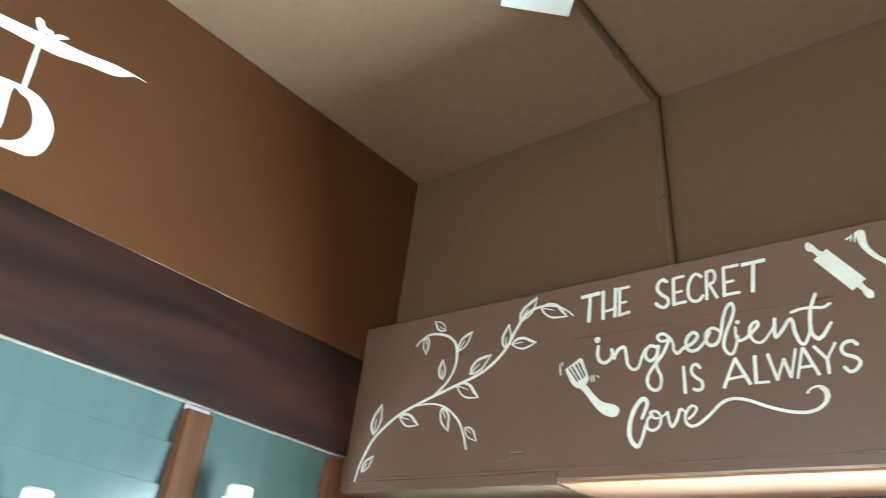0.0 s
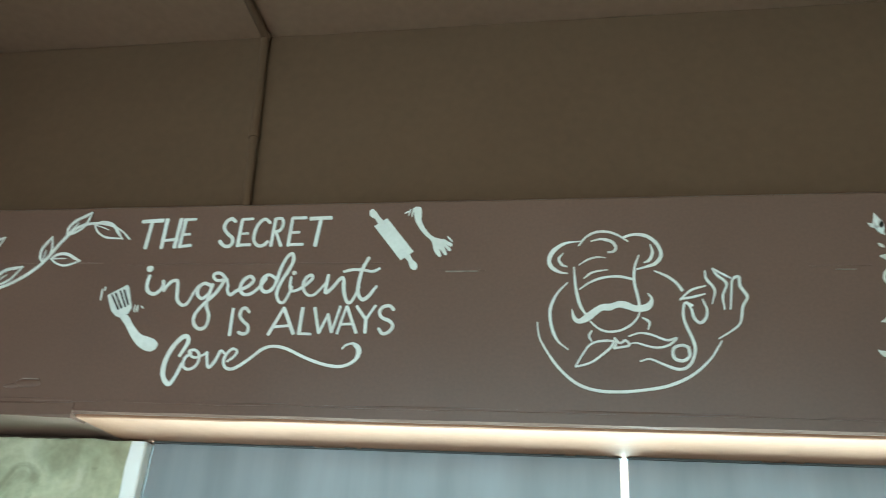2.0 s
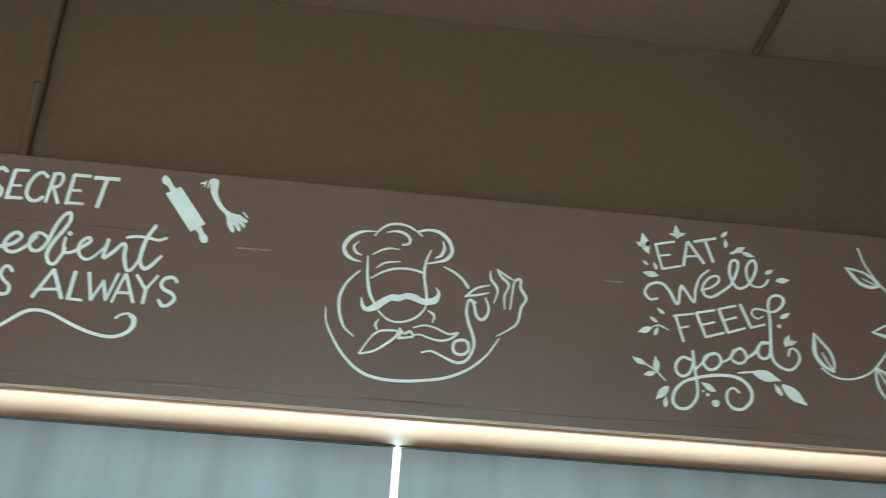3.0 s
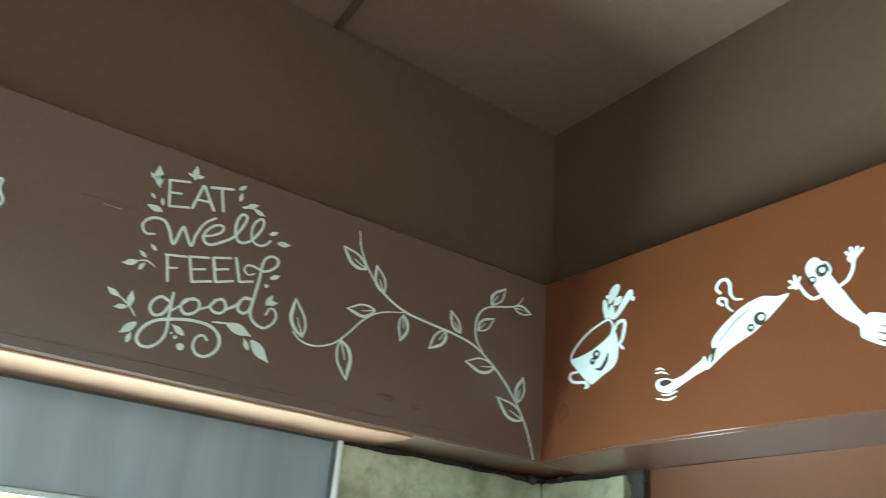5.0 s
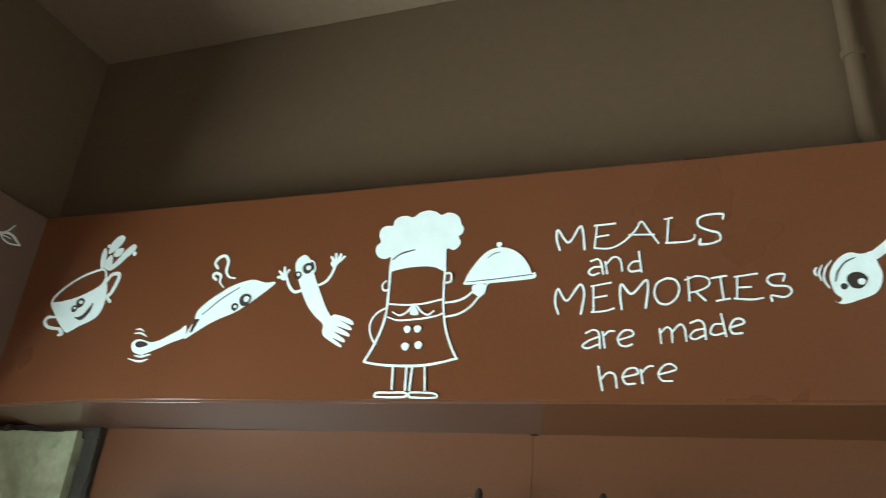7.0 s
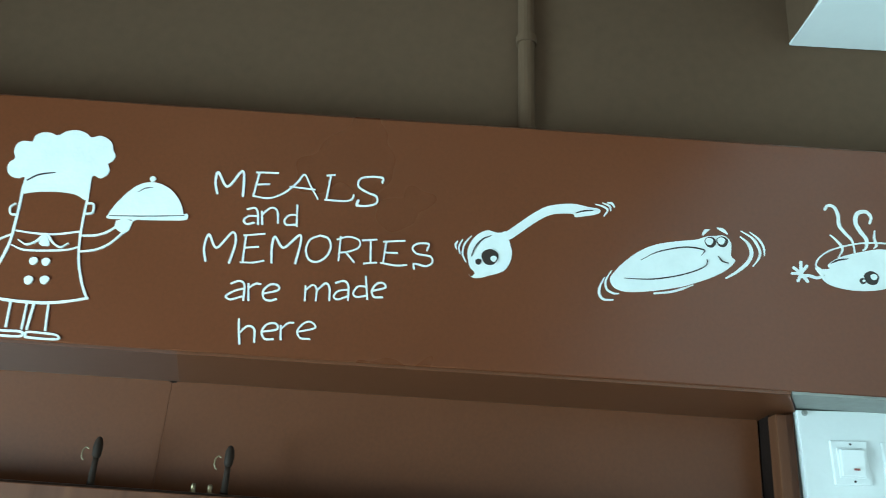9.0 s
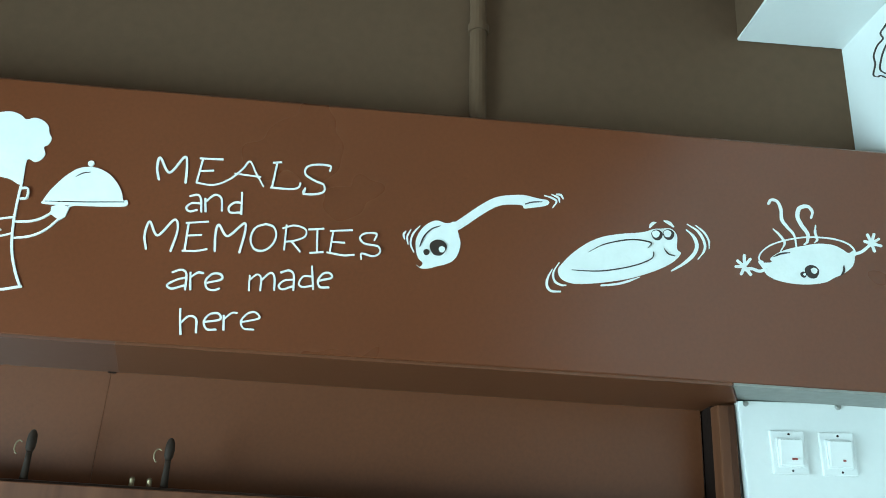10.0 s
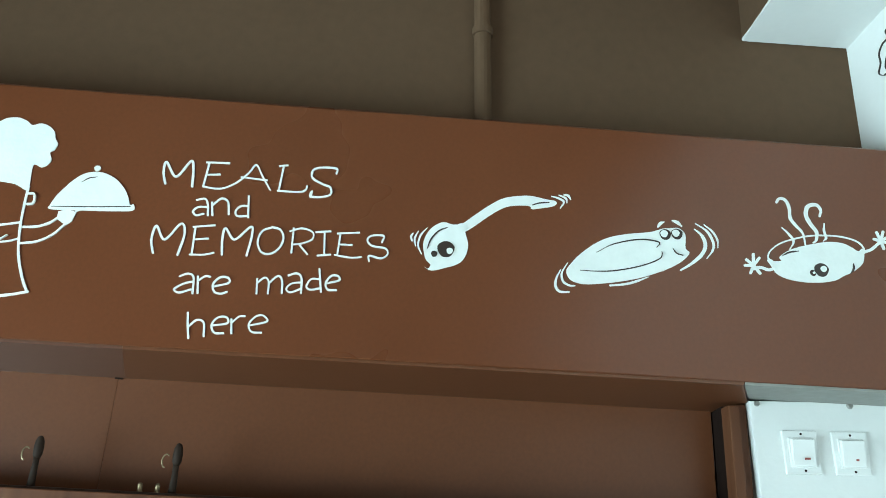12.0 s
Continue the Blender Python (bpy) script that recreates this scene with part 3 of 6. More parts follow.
class Mural:
    """A painted motif on one wall: N and E are the beams, W and S the side and back walls. u runs to the right, v up."""
    waiting = []

    def __init__(self, name, wall, u, v, label, category, group=""):
        self.wall, self.u, self.v = wall, u, v
        self.ob = thing(name, label, category, self.spot(0, 0, 0), group)
        self.bm = None
        self.brush = {"N": 0.84, "S": 0.55}.get(wall, 0.9)

    def spot(self, u, v, d):
        u, v = u + self.u, v + self.v
        return {"N": (u, -d, v), "E": (-d, -u, v), "W": (XL + d, u, v), "S": (-u, YC + d, v)}[self.wall]

    def part(self, name, material, label="", whole=False):
        """Begin a part; strokes that do not touch become parts of their own, unless the part is one whole drawing."""
        self.close()
        if self.wall == "N" and material is CHALK:
            material = THINCHALK
        self.named, self.count, self.whole, self.pieces = (name, material, label), 0, whole, []
        self.lift = 0.0026 if material is INK else 0.0014
        Mural.waiting.append(self)

    def close(self):
        for m in Mural.waiting:
            groups = []
            for bm, line, w in m.pieces:
                near = [g for g in groups if m.whole or any((p - q).length < (w + v) * 0.62 for _, other, v in g for p in line for q in other)]
                merged = [(bm, line, w)]
                for g in near:
                    groups.remove(g)
                    merged = g + merged
                groups.append(merged)
            for g in groups:
                bm = g[0][0]
                for other, _, _ in g[1:]:
                    at = {v: bm.verts.new(v.co) for v in other.verts}
                    for f in other.faces:
                        bm.faces.new([at[v] for v in f.verts])
                    other.free()
                part(m.named[0], bm, m.named[1], m.ob, m.named[2])
        Mural.waiting.clear()

    def sheet(self, rim):
        """A flat patch of paint with a rim down to the wall."""
        self.count += 1
        d = self.lift + self.count * 0.00006
        self.bm = bmesh.new()
        self.pieces.append((self.bm, rim, 0.0012))
        top = [self.bm.verts.new(self.spot(p.x, p.y, d)) for p in rim]
        foot = [self.bm.verts.new(self.spot(p.x, p.y, -0.001)) for p in rim]
        self.bm.faces.new(top)
        for i in range(len(rim)):
            j = (i + 1) % len(rim)
            self.bm.faces.new((top[i], foot[i], foot[j], top[j]))

    def fill(self, flat, sharp=False):
        self.sheet(curve_points(flat, closed=True, sharp=sharp, steps=5))

    def dot(self, u, v, r):
        self.sheet([Vector((u + r * math.cos(a) * (1 + 0.08 * math.sin(3 * a)), v + r * math.sin(a))) / 100 for a in (k * math.tau / 18 for k in range(18))])

    def spots(self, *rows):
        """Round dark spots of paint, each with a small white gleam."""
        self.part("spot", INK, "dark painted spot")
        for u, v, radius, gu, gv, gr in rows:
            self.dot(u, v, radius)
        self.part("gleam", CHALK, "small white dab")
        self.lift = 0.0042
        for u, v, radius, gu, gv, gr in rows:
            if gr:
                self.dot(u + gu, v + gv, gr)

    def stroke(self, width, flat, taper=(1.0, 1.0, 1.0), sharp=False):
        line = curve_points(flat, sharp=sharp)
        self.count += 1
        n = len(line) - 1
        seed = self.u * 31 + self.count * 1.7
        rows = []
        for i, p in enumerate(line):
            s = i / n
            way = (line[min(n, i + 1)] - line[max(0, i - 1)])
            way = way.normalized() if way.length else Vector((1, 0))
            side = Vector((-way.y, way.x))
            end = min(1, s / 0.35) if s < 0.5 else min(1, (1 - s) / 0.35)
            end = end * end * (3 - 2 * end)
            w = (taper[0] if s < 0.5 else taper[2]) * (1 - end) + taper[1] * end
            w *= width * self.brush / 2000 * (1 + 0.13 * noise.noise((seed, s * n * 0.35, 0.5)))
            rows.append((p, way, side, w, self.lift + self.count * 0.00006 + s * 0.0004))
        left, right, lf, rf = [], [], [], []
        self.bm = bmesh.new()
        self.pieces.append((self.bm, line, width / 2000))

        def row(p, side, w, d):
            for edge, foot, k in ((left, lf, 1), (right, rf, -1)):
                q = p + side * w * k
                edge.append(self.bm.verts.new(self.spot(q.x, q.y, d)))
                foot.append(self.bm.verts.new(self.spot(q.x, q.y, -0.001)))

        round_end = (0.95, 0.65, 0.3)
        p, way, side, w, d = rows[0]
        for a in round_end:
            row(p - way * w * a * (0.35 if sharp else 1), side, w * math.sqrt(1 - a * a) if not sharp else w * (1 - 0.25 * a), d)
        for p, way, side, w, d in rows:
            row(p, side, w, d)
        for a in reversed(round_end):
            row(p + way * w * a * (0.35 if sharp else 1), side, w * math.sqrt(1 - a * a) if not sharp else w * (1 - 0.25 * a), d)
        make = self.bm.faces.new
        for i in range(len(left) - 1):
            make((left[i], left[i + 1], right[i + 1], right[i]))
            make((left[i], lf[i], lf[i + 1], left[i + 1]))
            make((right[i], right[i + 1], rf[i + 1], rf[i]))
        make((left[0], right[0], rf[0], lf[0]))
        make((left[-1], lf[-1], rf[-1], right[-1]))

    def leaf(self, bu, bv, tu, tv, fat, filled=False):
        """A pointed leaf from its base to its tip: solid, or an outline with a vein."""
        base, tip = Vector((bu, bv)), Vector((tu, tv))
        along = tip - base
        side = Vector((-along.y, along.x)) * fat * 0.62
        bend = side * (0.25 * noise.noise((bu, bv, 3.3)))
        if filled:
            shape = [base, base + along * 0.25 + side * 0.62, base + along * 0.55 + side * 0.75 + bend, base + along * 0.85 + side * 0.25 + bend, tip,
                     base + along * 0.85 - side * 0.22 + bend, base + along * 0.55 - side * 0.7 + bend, base + along * 0.25 - side * 0.6]
            self.fill([c for p in shape for c in p])
            return
        w = along.length * 0.9
        a = [base, base + along * 0.2 + side * 0.75, base + along * 0.5 + side * 0.95 + bend, base + along * 0.8 + side * 0.4 + bend, tip]
        b = [base, base + along * 0.2 - side * 0.55, base + along * 0.5 - side * 0.75 + bend, base + along * 0.8 - side * 0.35 + bend, tip]
        self.stroke(max(3.2, min(w, 6.5)), [c for p in a for c in p], taper=(0.8, 1.25, 0.6))
        self.stroke(max(3.0, min(w * 0.8, 5.0)), [c for p in b for c in p], taper=(0.8, 1.0, 0.5))
        self.stroke(3.0, [c for p in (base + along * 0.05, base + along * 0.3 + side * 0.15, base + along * 0.5 + side * 0.2) for c in p], taper=(1.0, 0.9, 0.3))


art = Mural("vine_mural", "N", -2.765, 2.34, "white painted leafy vine on the brown beam", "mural", 'vines on the beam')
art.part("stem", CHALK)
art.stroke(7.8, [-32.30, -22.20, -32.00, -20.50, -31.40, -18.30, -29.60, -14.40, -26.90, -10.50, -20.40, -6.00, -12.70, -3.10, -2.60, -0.10, 6.30, 2.70, 12.20, 7.10, 15.40, 12.40, 18.10, 15.90, 22.00, 17.00, 26.00, 16.40, 28.90, 15.00, 31.10, 13.10], taper=(0.6, 1.0, 0.5))
art.part("stem", CHALK)
art.stroke(7.6, [-8.80, -1.90, -4.70, 1.50, -2.60, 5.80, -3.00, 10.60, -5.20, 13.20, -8.70, 14.80, -12.60, 15.30, -15.70, 14.00, -17.10, 12.70], taper=(0.8, 1.0, 0.4))
art.part("stem", CHALK)
art.stroke(6.1, [-14.40, -3.80, -8.90, -3.80, -4.10, -5.30, 0.20, -8.80, 2.30, -12.40, 3.60, -15.90], taper=(0.6, 1.0, 0.8))
art.part("leaf", CHALK)
art.leaf(-28.20, -10.10, -26.60, -2.30, 0.36)
art.part("leaf", CHALK)
art.leaf(-19.40, -6.30, -12.70, -8.80, 0.36)
art.part("leaf", CHALK)
art.leaf(-7.40, 15.80, -11.50, 19.00, 0.36)
art.part("leaf", CHALK)
art.leaf(-14.00, 15.00, -13.20, 9.90, 0.36)
art.part("leaf", CHALK)
art.leaf(-2.30, 9.30, 1.70, 13.90, 0.36)
art.part("leaf", CHALK)
art.leaf(-6.50, 2.30, -7.00, 7.60, 0.36)
art.part("leaf", CHALK)
art.leaf(2.40, 2.60, 8.30, 6.80, 0.36)
art.part("leaf", CHALK)
art.leaf(-1.40, 0.10, 5.60, -3.60, 0.36)
art.part("leaf", CHALK)
art.leaf(-5.50, -5.30, -2.70, -11.10, 0.36)
art.part("leaf", CHALK)
art.leaf(2.50, -10.80, 6.40, -14.20, 0.36)
art.part("leaf", CHALK)
art.leaf(12.60, 7.70, 13.00, 13.90, 0.36)
art.part("leaf", CHALK)
art.leaf(14.30, 8.60, 21.20, 8.10, 0.36)
art.part("leaf", CHALK)
art.leaf(16.30, 14.20, 20.70, 19.70, 0.36)
art.part("leaf", CHALK)
art.leaf(22.10, 16.70, 29.40, 13.20, 0.36)
art.part("leaf", CHALK)
art.leaf(-30.30, -19.70, -26.80, -15.80, 0.36)

art = Mural("quote_mural", "N", -2.123, 2.37, "white hand-lettered saying about the secret ingredient on the beam", "lettering")
art.part("letter", CHALK)
art.stroke(9.7, [-31.10, 14.20, -26.40, 14.40], sharp=True)
art.stroke(9.7, [-28.80, 14.10, -28.90, 7.80], sharp=True)
art.stroke(9.7, [-25.50, 14.70, -25.30, 7.80], sharp=True)
art.stroke(9.0, [-22.40, 14.80, -22.40, 7.90], sharp=True)
art.stroke(6.5, [-25.00, 9.60, -22.00, 9.90], sharp=True)
art.stroke(8.6, [-21.30, 14.40, -21.30, 7.90], sharp=True)
art.stroke(7.6, [-21.70, 14.40, -19.00, 14.50], sharp=True)
art.stroke(6.0, [-21.50, 10.90, -19.60, 11.00], sharp=True)
art.stroke(7.6, [-21.30, 8.10, -18.80, 8.40], sharp=True)
art.part("letter", CHALK)
art.stroke(8.7, [-10.20, 13.90, -11.10, 14.50, -12.10, 13.80, -12.30, 12.40, -11.30, 11.00, -10.10, 10.00, -9.90, 8.70, -10.90, 8.00, -12.10, 8.60, -12.60, 9.20])
art.stroke(8.6, [-8.70, 14.20, -8.60, 8.00], sharp=True)
art.stroke(7.0, [-8.70, 14.30, -6.30, 14.40], sharp=True)
art.stroke(6.0, [-8.50, 10.90, -6.80, 11.00], sharp=True)
art.stroke(7.0, [-8.60, 8.30, -5.90, 8.40], sharp=True)
art.stroke(8.0, [-2.60, 13.50, -3.70, 14.30, -4.80, 13.40, -5.40, 11.50, -5.30, 9.40, -4.30, 8.20, -3.10, 8.20, -2.30, 9.00])
art.stroke(8.0, [-1.40, 14.40, -1.50, 8.00], sharp=True)
art.stroke(7.0, [-1.40, 14.30, -0.10, 14.30, 0.40, 13.00, -0.10, 11.60, -1.50, 11.30])
art.stroke(7.0, [-0.90, 11.30, 0.70, 8.00], sharp=True)
art.stroke(8.0, [2.20, 14.40, 2.20, 8.00], sharp=True)
art.stroke(7.6, [2.20, 14.40, 5.20, 14.40], sharp=True)
art.stroke(6.0, [2.30, 11.00, 4.20, 11.10], sharp=True)
art.stroke(7.0, [2.10, 8.30, 5.30, 8.30], sharp=True)
art.stroke(9.0, [6.00, 14.20, 10.50, 14.30], sharp=True)
art.stroke(9.0, [8.30, 14.10, 7.90, 7.90], sharp=True)
art.part("letter", CHALK)
art.dot(-26.60, 3.10, 0.72)
art.stroke(8.6, [-26.30, 1.50, -26.40, -0.20, -25.90, -1.80, -24.50, -2.50, -23.30, -1.80, -22.70, -0.20], taper=(1, 1.0, 0.7))
art.stroke(8.0, [-23.00, 0.30, -22.30, -1.90, -22.30, -1.40, -21.30, 0.10, -20.00, 0.40, -19.50, -1.40, -19.10, -3.60, -17.80, -4.90, -16.60, -4.40, -15.80, -2.20, -15.10, -0.70], taper=(1, 1.0, 0.7))
art.stroke(8.0, [-12.40, -0.70, -14.00, -0.20, -15.00, -1.20, -14.90, -2.70, -13.80, -3.50, -12.60, -2.40, -12.20, -0.50], taper=(1, 1.0, 0.8))
art.stroke(8.0, [-12.20, -0.50, -12.60, -4.60, -11.60, -7.20, -11.80, -9.40, -13.10, -9.90, -14.40, -8.70, -14.50, -6.80, -13.10, -4.60, -11.20, -2.40, -10.10, -0.20, -9.80, 0.90, -11.00, 2.00, -12.10, 1.90, -12.30, 1.20, -11.30, 0.40, -9.40, 0.70], taper=(0.9, 1.0, 0.8))
art.stroke(8.0, [-9.40, 0.70, -8.90, -0.60, -8.80, -1.80, -8.00, -2.70, -6.80, -1.80, -4.80, -1.00, -3.70, 0.40, -4.60, 1.30, -5.80, 0.40, -6.20, -1.20, -5.40, -2.50, -3.80, -2.50, -2.20, -1.00, -1.10, 0.80], taper=(0.8, 1.0, 0.8))
art.stroke(8.0, [1.00, 0.70, -0.50, 1.60, -1.70, 1.00, -2.00, -0.60, -1.30, -1.90, 0.00, -1.90, 1.00, -0.40, 1.60, 3.00, 2.50, 5.50, 3.50, 6.20, 3.90, 4.70, 3.30, 2.70, 2.10, 0.00, 1.60, -2.40, 2.30, -4.10, 3.30, -4.30, 4.00, -2.90, 4.50, -1.00], taper=(0.9, 1.0, 0.7))
art.stroke(6.9, [4.00, 1.00, 4.10, -1.00, 4.70, -1.90, 6.10, -1.50, 7.50, -0.30, 8.40, 0.70, 8.20, 1.50, 7.20, 1.00, 6.70, -0.50, 7.30, -2.20, 8.60, -2.90, 9.80, -2.20, 11.20, -0.30], taper=(0.9, 1.0, 0.7))
art.dot(4.50, 2.00, 0.44)
art.stroke(8.0, [11.60, 1.40, 11.40, -1.50, 11.70, -2.20, 12.90, -1.00, 14.10, 0.70, 14.80, 0.50, 15.10, -1.80, 15.90, -4.00, 16.70, -4.30, 17.40, -3.10, 18.10, -1.00], taper=(1, 1.0, 0.7))
art.stroke(8.2, [19.30, 5.10, 18.30, 2.60, 17.90, -0.30, 18.00, -2.40, 19.00, -3.70, 20.10, -3.10, 21.10, -1.60, 21.50, -1.00], taper=(1, 1.0, 0.7))
art.stroke(6.4, [14.70, 2.20, 16.30, 2.60, 18.70, 2.50, 20.40, 2.20, 21.70, 2.80], taper=(0.9, 1.0, 0.9))
art.part("letter", CHALK)
art.stroke(7.3, [-6.80, -5.60, -6.50, -11.20], sharp=True)
art.stroke(7.3, [-3.40, -6.30, -4.20, -5.50, -5.00, -5.90, -5.10, -7.20, -4.20, -8.30, -3.10, -9.20, -3.00, -10.50, -3.80, -10.90, -4.70, -10.60])
art.part("letter", CHALK)
art.stroke(7.0, [3.60, -5.40, 1.30, -11.00], sharp=True)
art.stroke(8.2, [3.60, -5.40, 6.30, -10.80], sharp=True)
art.stroke(6.0, [2.10, -9.40, 5.40, -9.10], sharp=True)
art.stroke(8.2, [7.40, -5.40, 7.40, -10.80], sharp=True)
art.stroke(5.5, [7.20, -10.70, 9.80, -10.80], sharp=True)
art.stroke(7.3, [9.80, -5.40, 11.30, -10.60], sharp=True)
art.stroke(6.0, [11.30, -10.60, 12.70, -6.70], sharp=True)
art.stroke(7.3, [12.60, -6.70, 13.80, -10.40], sharp=True)
art.stroke(5.5, [13.80, -10.40, 14.90, -5.10], sharp=True)
art.stroke(5.5, [16.10, -5.10, 14.90, -10.70], sharp=True)
art.stroke(7.5, [16.20, -5.10, 18.60, -10.50], sharp=True)
art.stroke(5.5, [15.50, -8.80, 17.70, -8.70], sharp=True)
art.stroke(7.3, [18.10, -5.10, 20.20, -7.80], sharp=True)
art.stroke(5.5, [21.80, -4.90, 20.20, -7.80], sharp=True)
art.stroke(7.3, [20.20, -7.80, 20.30, -10.50], sharp=True)
art.stroke(7.3, [25.30, -5.70, 24.50, -5.00, 23.20, -5.30, 22.70, -6.40, 23.30, -7.40, 24.80, -8.10, 25.50, -9.10, 24.80, -10.30, 23.70, -10.60, 22.90, -9.70])
art.part("letter", CHALK)
art.stroke(10.0, [-15.80, -15.40, -14.70, -12.70, -15.20, -11.50, -16.20, -11.80, -17.60, -13.70, -18.50, -16.60, -18.30, -19.40, -16.80, -21.10, -15.80, -19.70, -15.00, -17.10], taper=(0.8, 1.1, 0.7))
art.stroke(6.4, [-13.60, -14.90, -14.60, -15.90, -14.60, -17.50, -13.40, -18.10, -12.10, -17.40, -11.70, -15.60, -12.70, -14.30, -14.00, -14.50, -13.20, -15.60, -11.80, -15.60, -10.20, -14.70], taper=(1, 1.0, 0.7))
art.stroke(6.9, [-10.40, -14.70, -9.50, -17.60, -8.40, -16.50, -7.60, -14.40, -6.70, -14.90], taper=(0.9, 1.0, 0.7))
art.stroke(6.8, [-5.90, -16.40, -4.80, -15.50, -4.30, -14.40, -5.30, -13.90, -6.40, -15.10, -6.60, -16.70, -5.70, -17.80, -4.10, -17.70, -1.70, -16.00, 0.70, -13.90, 2.90, -13.30, 5.50, -13.80, 9.40, -15.50, 13.00, -16.70, 16.10, -17.10, 18.40, -16.40, 19.70, -14.90, 19.60, -13.40, 18.40, -12.60, 17.00, -12.90, 16.30, -13.60], taper=(0.8, 1.0, 0.6))
art.stroke(8.2, [17.70, -16.70, 19.20, -15.60, 19.40, -13.80, 18.50, -13.00], taper=(0.5, 1.0, 0.5))

art = Mural("spatula_mural", "N", -2.401, 2.297, "white painted slotted spatula on the beam", "mural", 'painted utensils')
art.part("head", CHALK)
art.fill([-6.70, 4.50, -2.90, 6.80, -2.40, 6.40, -0.60, 1.80, -1.10, 0.60, -2.00, 0.10, -2.50, -0.30, -3.70, 0.00, -5.00, 1.20], sharp=True)
art.part("slot", INK, "dark slots")
art.stroke(3.8, [-5.70, 4.60, -3.40, 1.40], sharp=True)
art.stroke(4.2, [-4.90, 4.90, -2.80, 1.70], sharp=True)
art.stroke(3.8, [-4.00, 5.40, -2.00, 2.00], sharp=True)
art.stroke(4.2, [-3.20, 5.60, -1.50, 2.40], sharp=True)
art.part("handle", CHALK)
art.fill([-2.70, 0.00, -1.10, 0.20, 0.70, -1.90, 2.80, -3.80, 4.70, -4.40, 6.20, -5.00, 6.90, -6.10, 6.10, -7.20, 4.70, -7.20, 2.70, -6.20, 0.80, -4.30, -1.00, -2.00])
art.part("shake_mark", CHALK)
art.stroke(3.9, [-8.20, 5.90, -7.90, 3.40], taper=(0.5, 1.0, 0.5))
art.stroke(3.6, [-7.60, 6.40, -7.60, 5.60], taper=(0.5, 1.0, 0.5))
art.stroke(3.9, [0.00, 2.40, 0.10, 0.90], taper=(0.5, 1.0, 0.5))
art.stroke(3.9, [0.60, 2.40, 0.70, 0.90], taper=(0.5, 1.0, 0.5))
art.stroke(3.6, [1.30, 2.20, 1.90, 1.70], taper=(0.5, 1.0, 0.5))

art = Mural("rolling_pin_mural", "N", -1.893, 2.468, "white painted rolling pin on the beam", "mural", 'painted utensils')
art.part("roller", CHALK)
art.fill([-3.40, 2.40, -0.90, 4.20, 5.10, -3.30, 2.70, -5.20], sharp=True)
art.part("grip", CHALK)
art.fill([-4.70, 5.70, -4.20, 6.40, -3.30, 5.70, -2.50, 4.50, -1.70, 3.60, -2.50, 2.90, -3.40, 4.10, -4.40, 4.70])
art.part("grip", CHALK)
art.fill([3.50, -4.60, 4.30, -3.90, 5.10, -5.10, 6.00, -6.00, 6.00, -7.10, 5.20, -7.20, 4.60, -6.50, 4.20, -5.40])

art = Mural("fork_mural", "N", -1.813, 2.467, "white painted fork on the beam", "mural", 'painted utensils')
art.part("fork", CHALK)
art.fill([-3.60, 6.50, -2.60, 6.80, -2.00, 6.10, -1.80, 3.50, -0.50, 1.20, 0.90, -0.10, 2.80, -0.70, 4.60, -1.60, 4.40, -2.20, 3.50, -1.70, 4.40, -2.70, 4.10, -3.20, 3.10, -2.20, 3.70, -3.70, 3.30, -4.00, 2.20, -2.70, 2.60, -4.10, 2.20, -4.40, 1.10, -3.00, 0.50, -1.00, -1.20, 0.70, -2.80, 3.00, -3.40, 4.80])
art.part("shake_mark", CHALK)
art.stroke(3.3, [-5.40, 5.40, -4.60, 5.80], taper=(0.6, 1.0, 0.6))
art.stroke(3.6, [-4.60, 4.90, -4.30, 6.20], taper=(0.6, 1.0, 0.6))
art.stroke(3.3, [-3.90, 4.60, -3.70, 6.40], taper=(0.6, 1.0, 0.6))
art.stroke(3.3, [2.90, -0.60, 4.30, -1.80], taper=(0.6, 1.0, 0.6))
art.stroke(3.6, [3.60, 0.00, 4.60, -1.10], taper=(0.6, 1.0, 0.6))

art = Mural("hat_medallion_mural", "N", -1.446, 2.305, "white line mural of a hat, scarf and ring", "mural")
art.part("line_drawing", CHALK, whole=True)
art.stroke(6.6, [-7.60, 14.80, -10.40, 14.40, -12.50, 12.90, -13.40, 11.00, -12.90, 9.40, -11.50, 8.40, -10.00, 8.10], taper=(0.4, 1.4, 0.4))
art.stroke(5.5, [-10.80, 12.30, -11.60, 11.10, -11.00, 9.90, -10.10, 9.50], taper=(0.4, 1.0, 0.5))
art.stroke(5.5, [-7.90, 13.90, -6.50, 15.70, -4.60, 16.70, -2.40, 16.70, -0.50, 15.90, 1.10, 14.70], taper=(0.6, 1.0, 0.5))
art.stroke(6.6, [-5.60, 14.80, -3.70, 15.20, -1.80, 14.60, -1.10, 13.40, -1.50, 12.60, -2.50, 12.40], taper=(0.4, 1.0, 0.6))
art.stroke(7.7, [0.50, 15.60, 2.40, 16.10, 4.60, 15.70, 6.40, 14.00, 7.00, 11.80, 6.00, 10.10, 4.30, 9.40, 2.60, 8.90], taper=(0.7, 1.0, 0.4))
art.stroke(6.6, [5.20, 13.90, 5.50, 12.30, 4.90, 10.80, 3.90, 10.20], taper=(0.4, 1.0, 0.4))
art.stroke(4.0, [-7.90, 9.80, -6.30, 10.90, -4.60, 11.40, -3.00, 11.30], taper=(0.5, 1.0, 0.4))
art.stroke(4.4, [-7.00, 7.10, -5.40, 8.30, -2.70, 8.80], taper=(0.5, 1.0, 0.4))
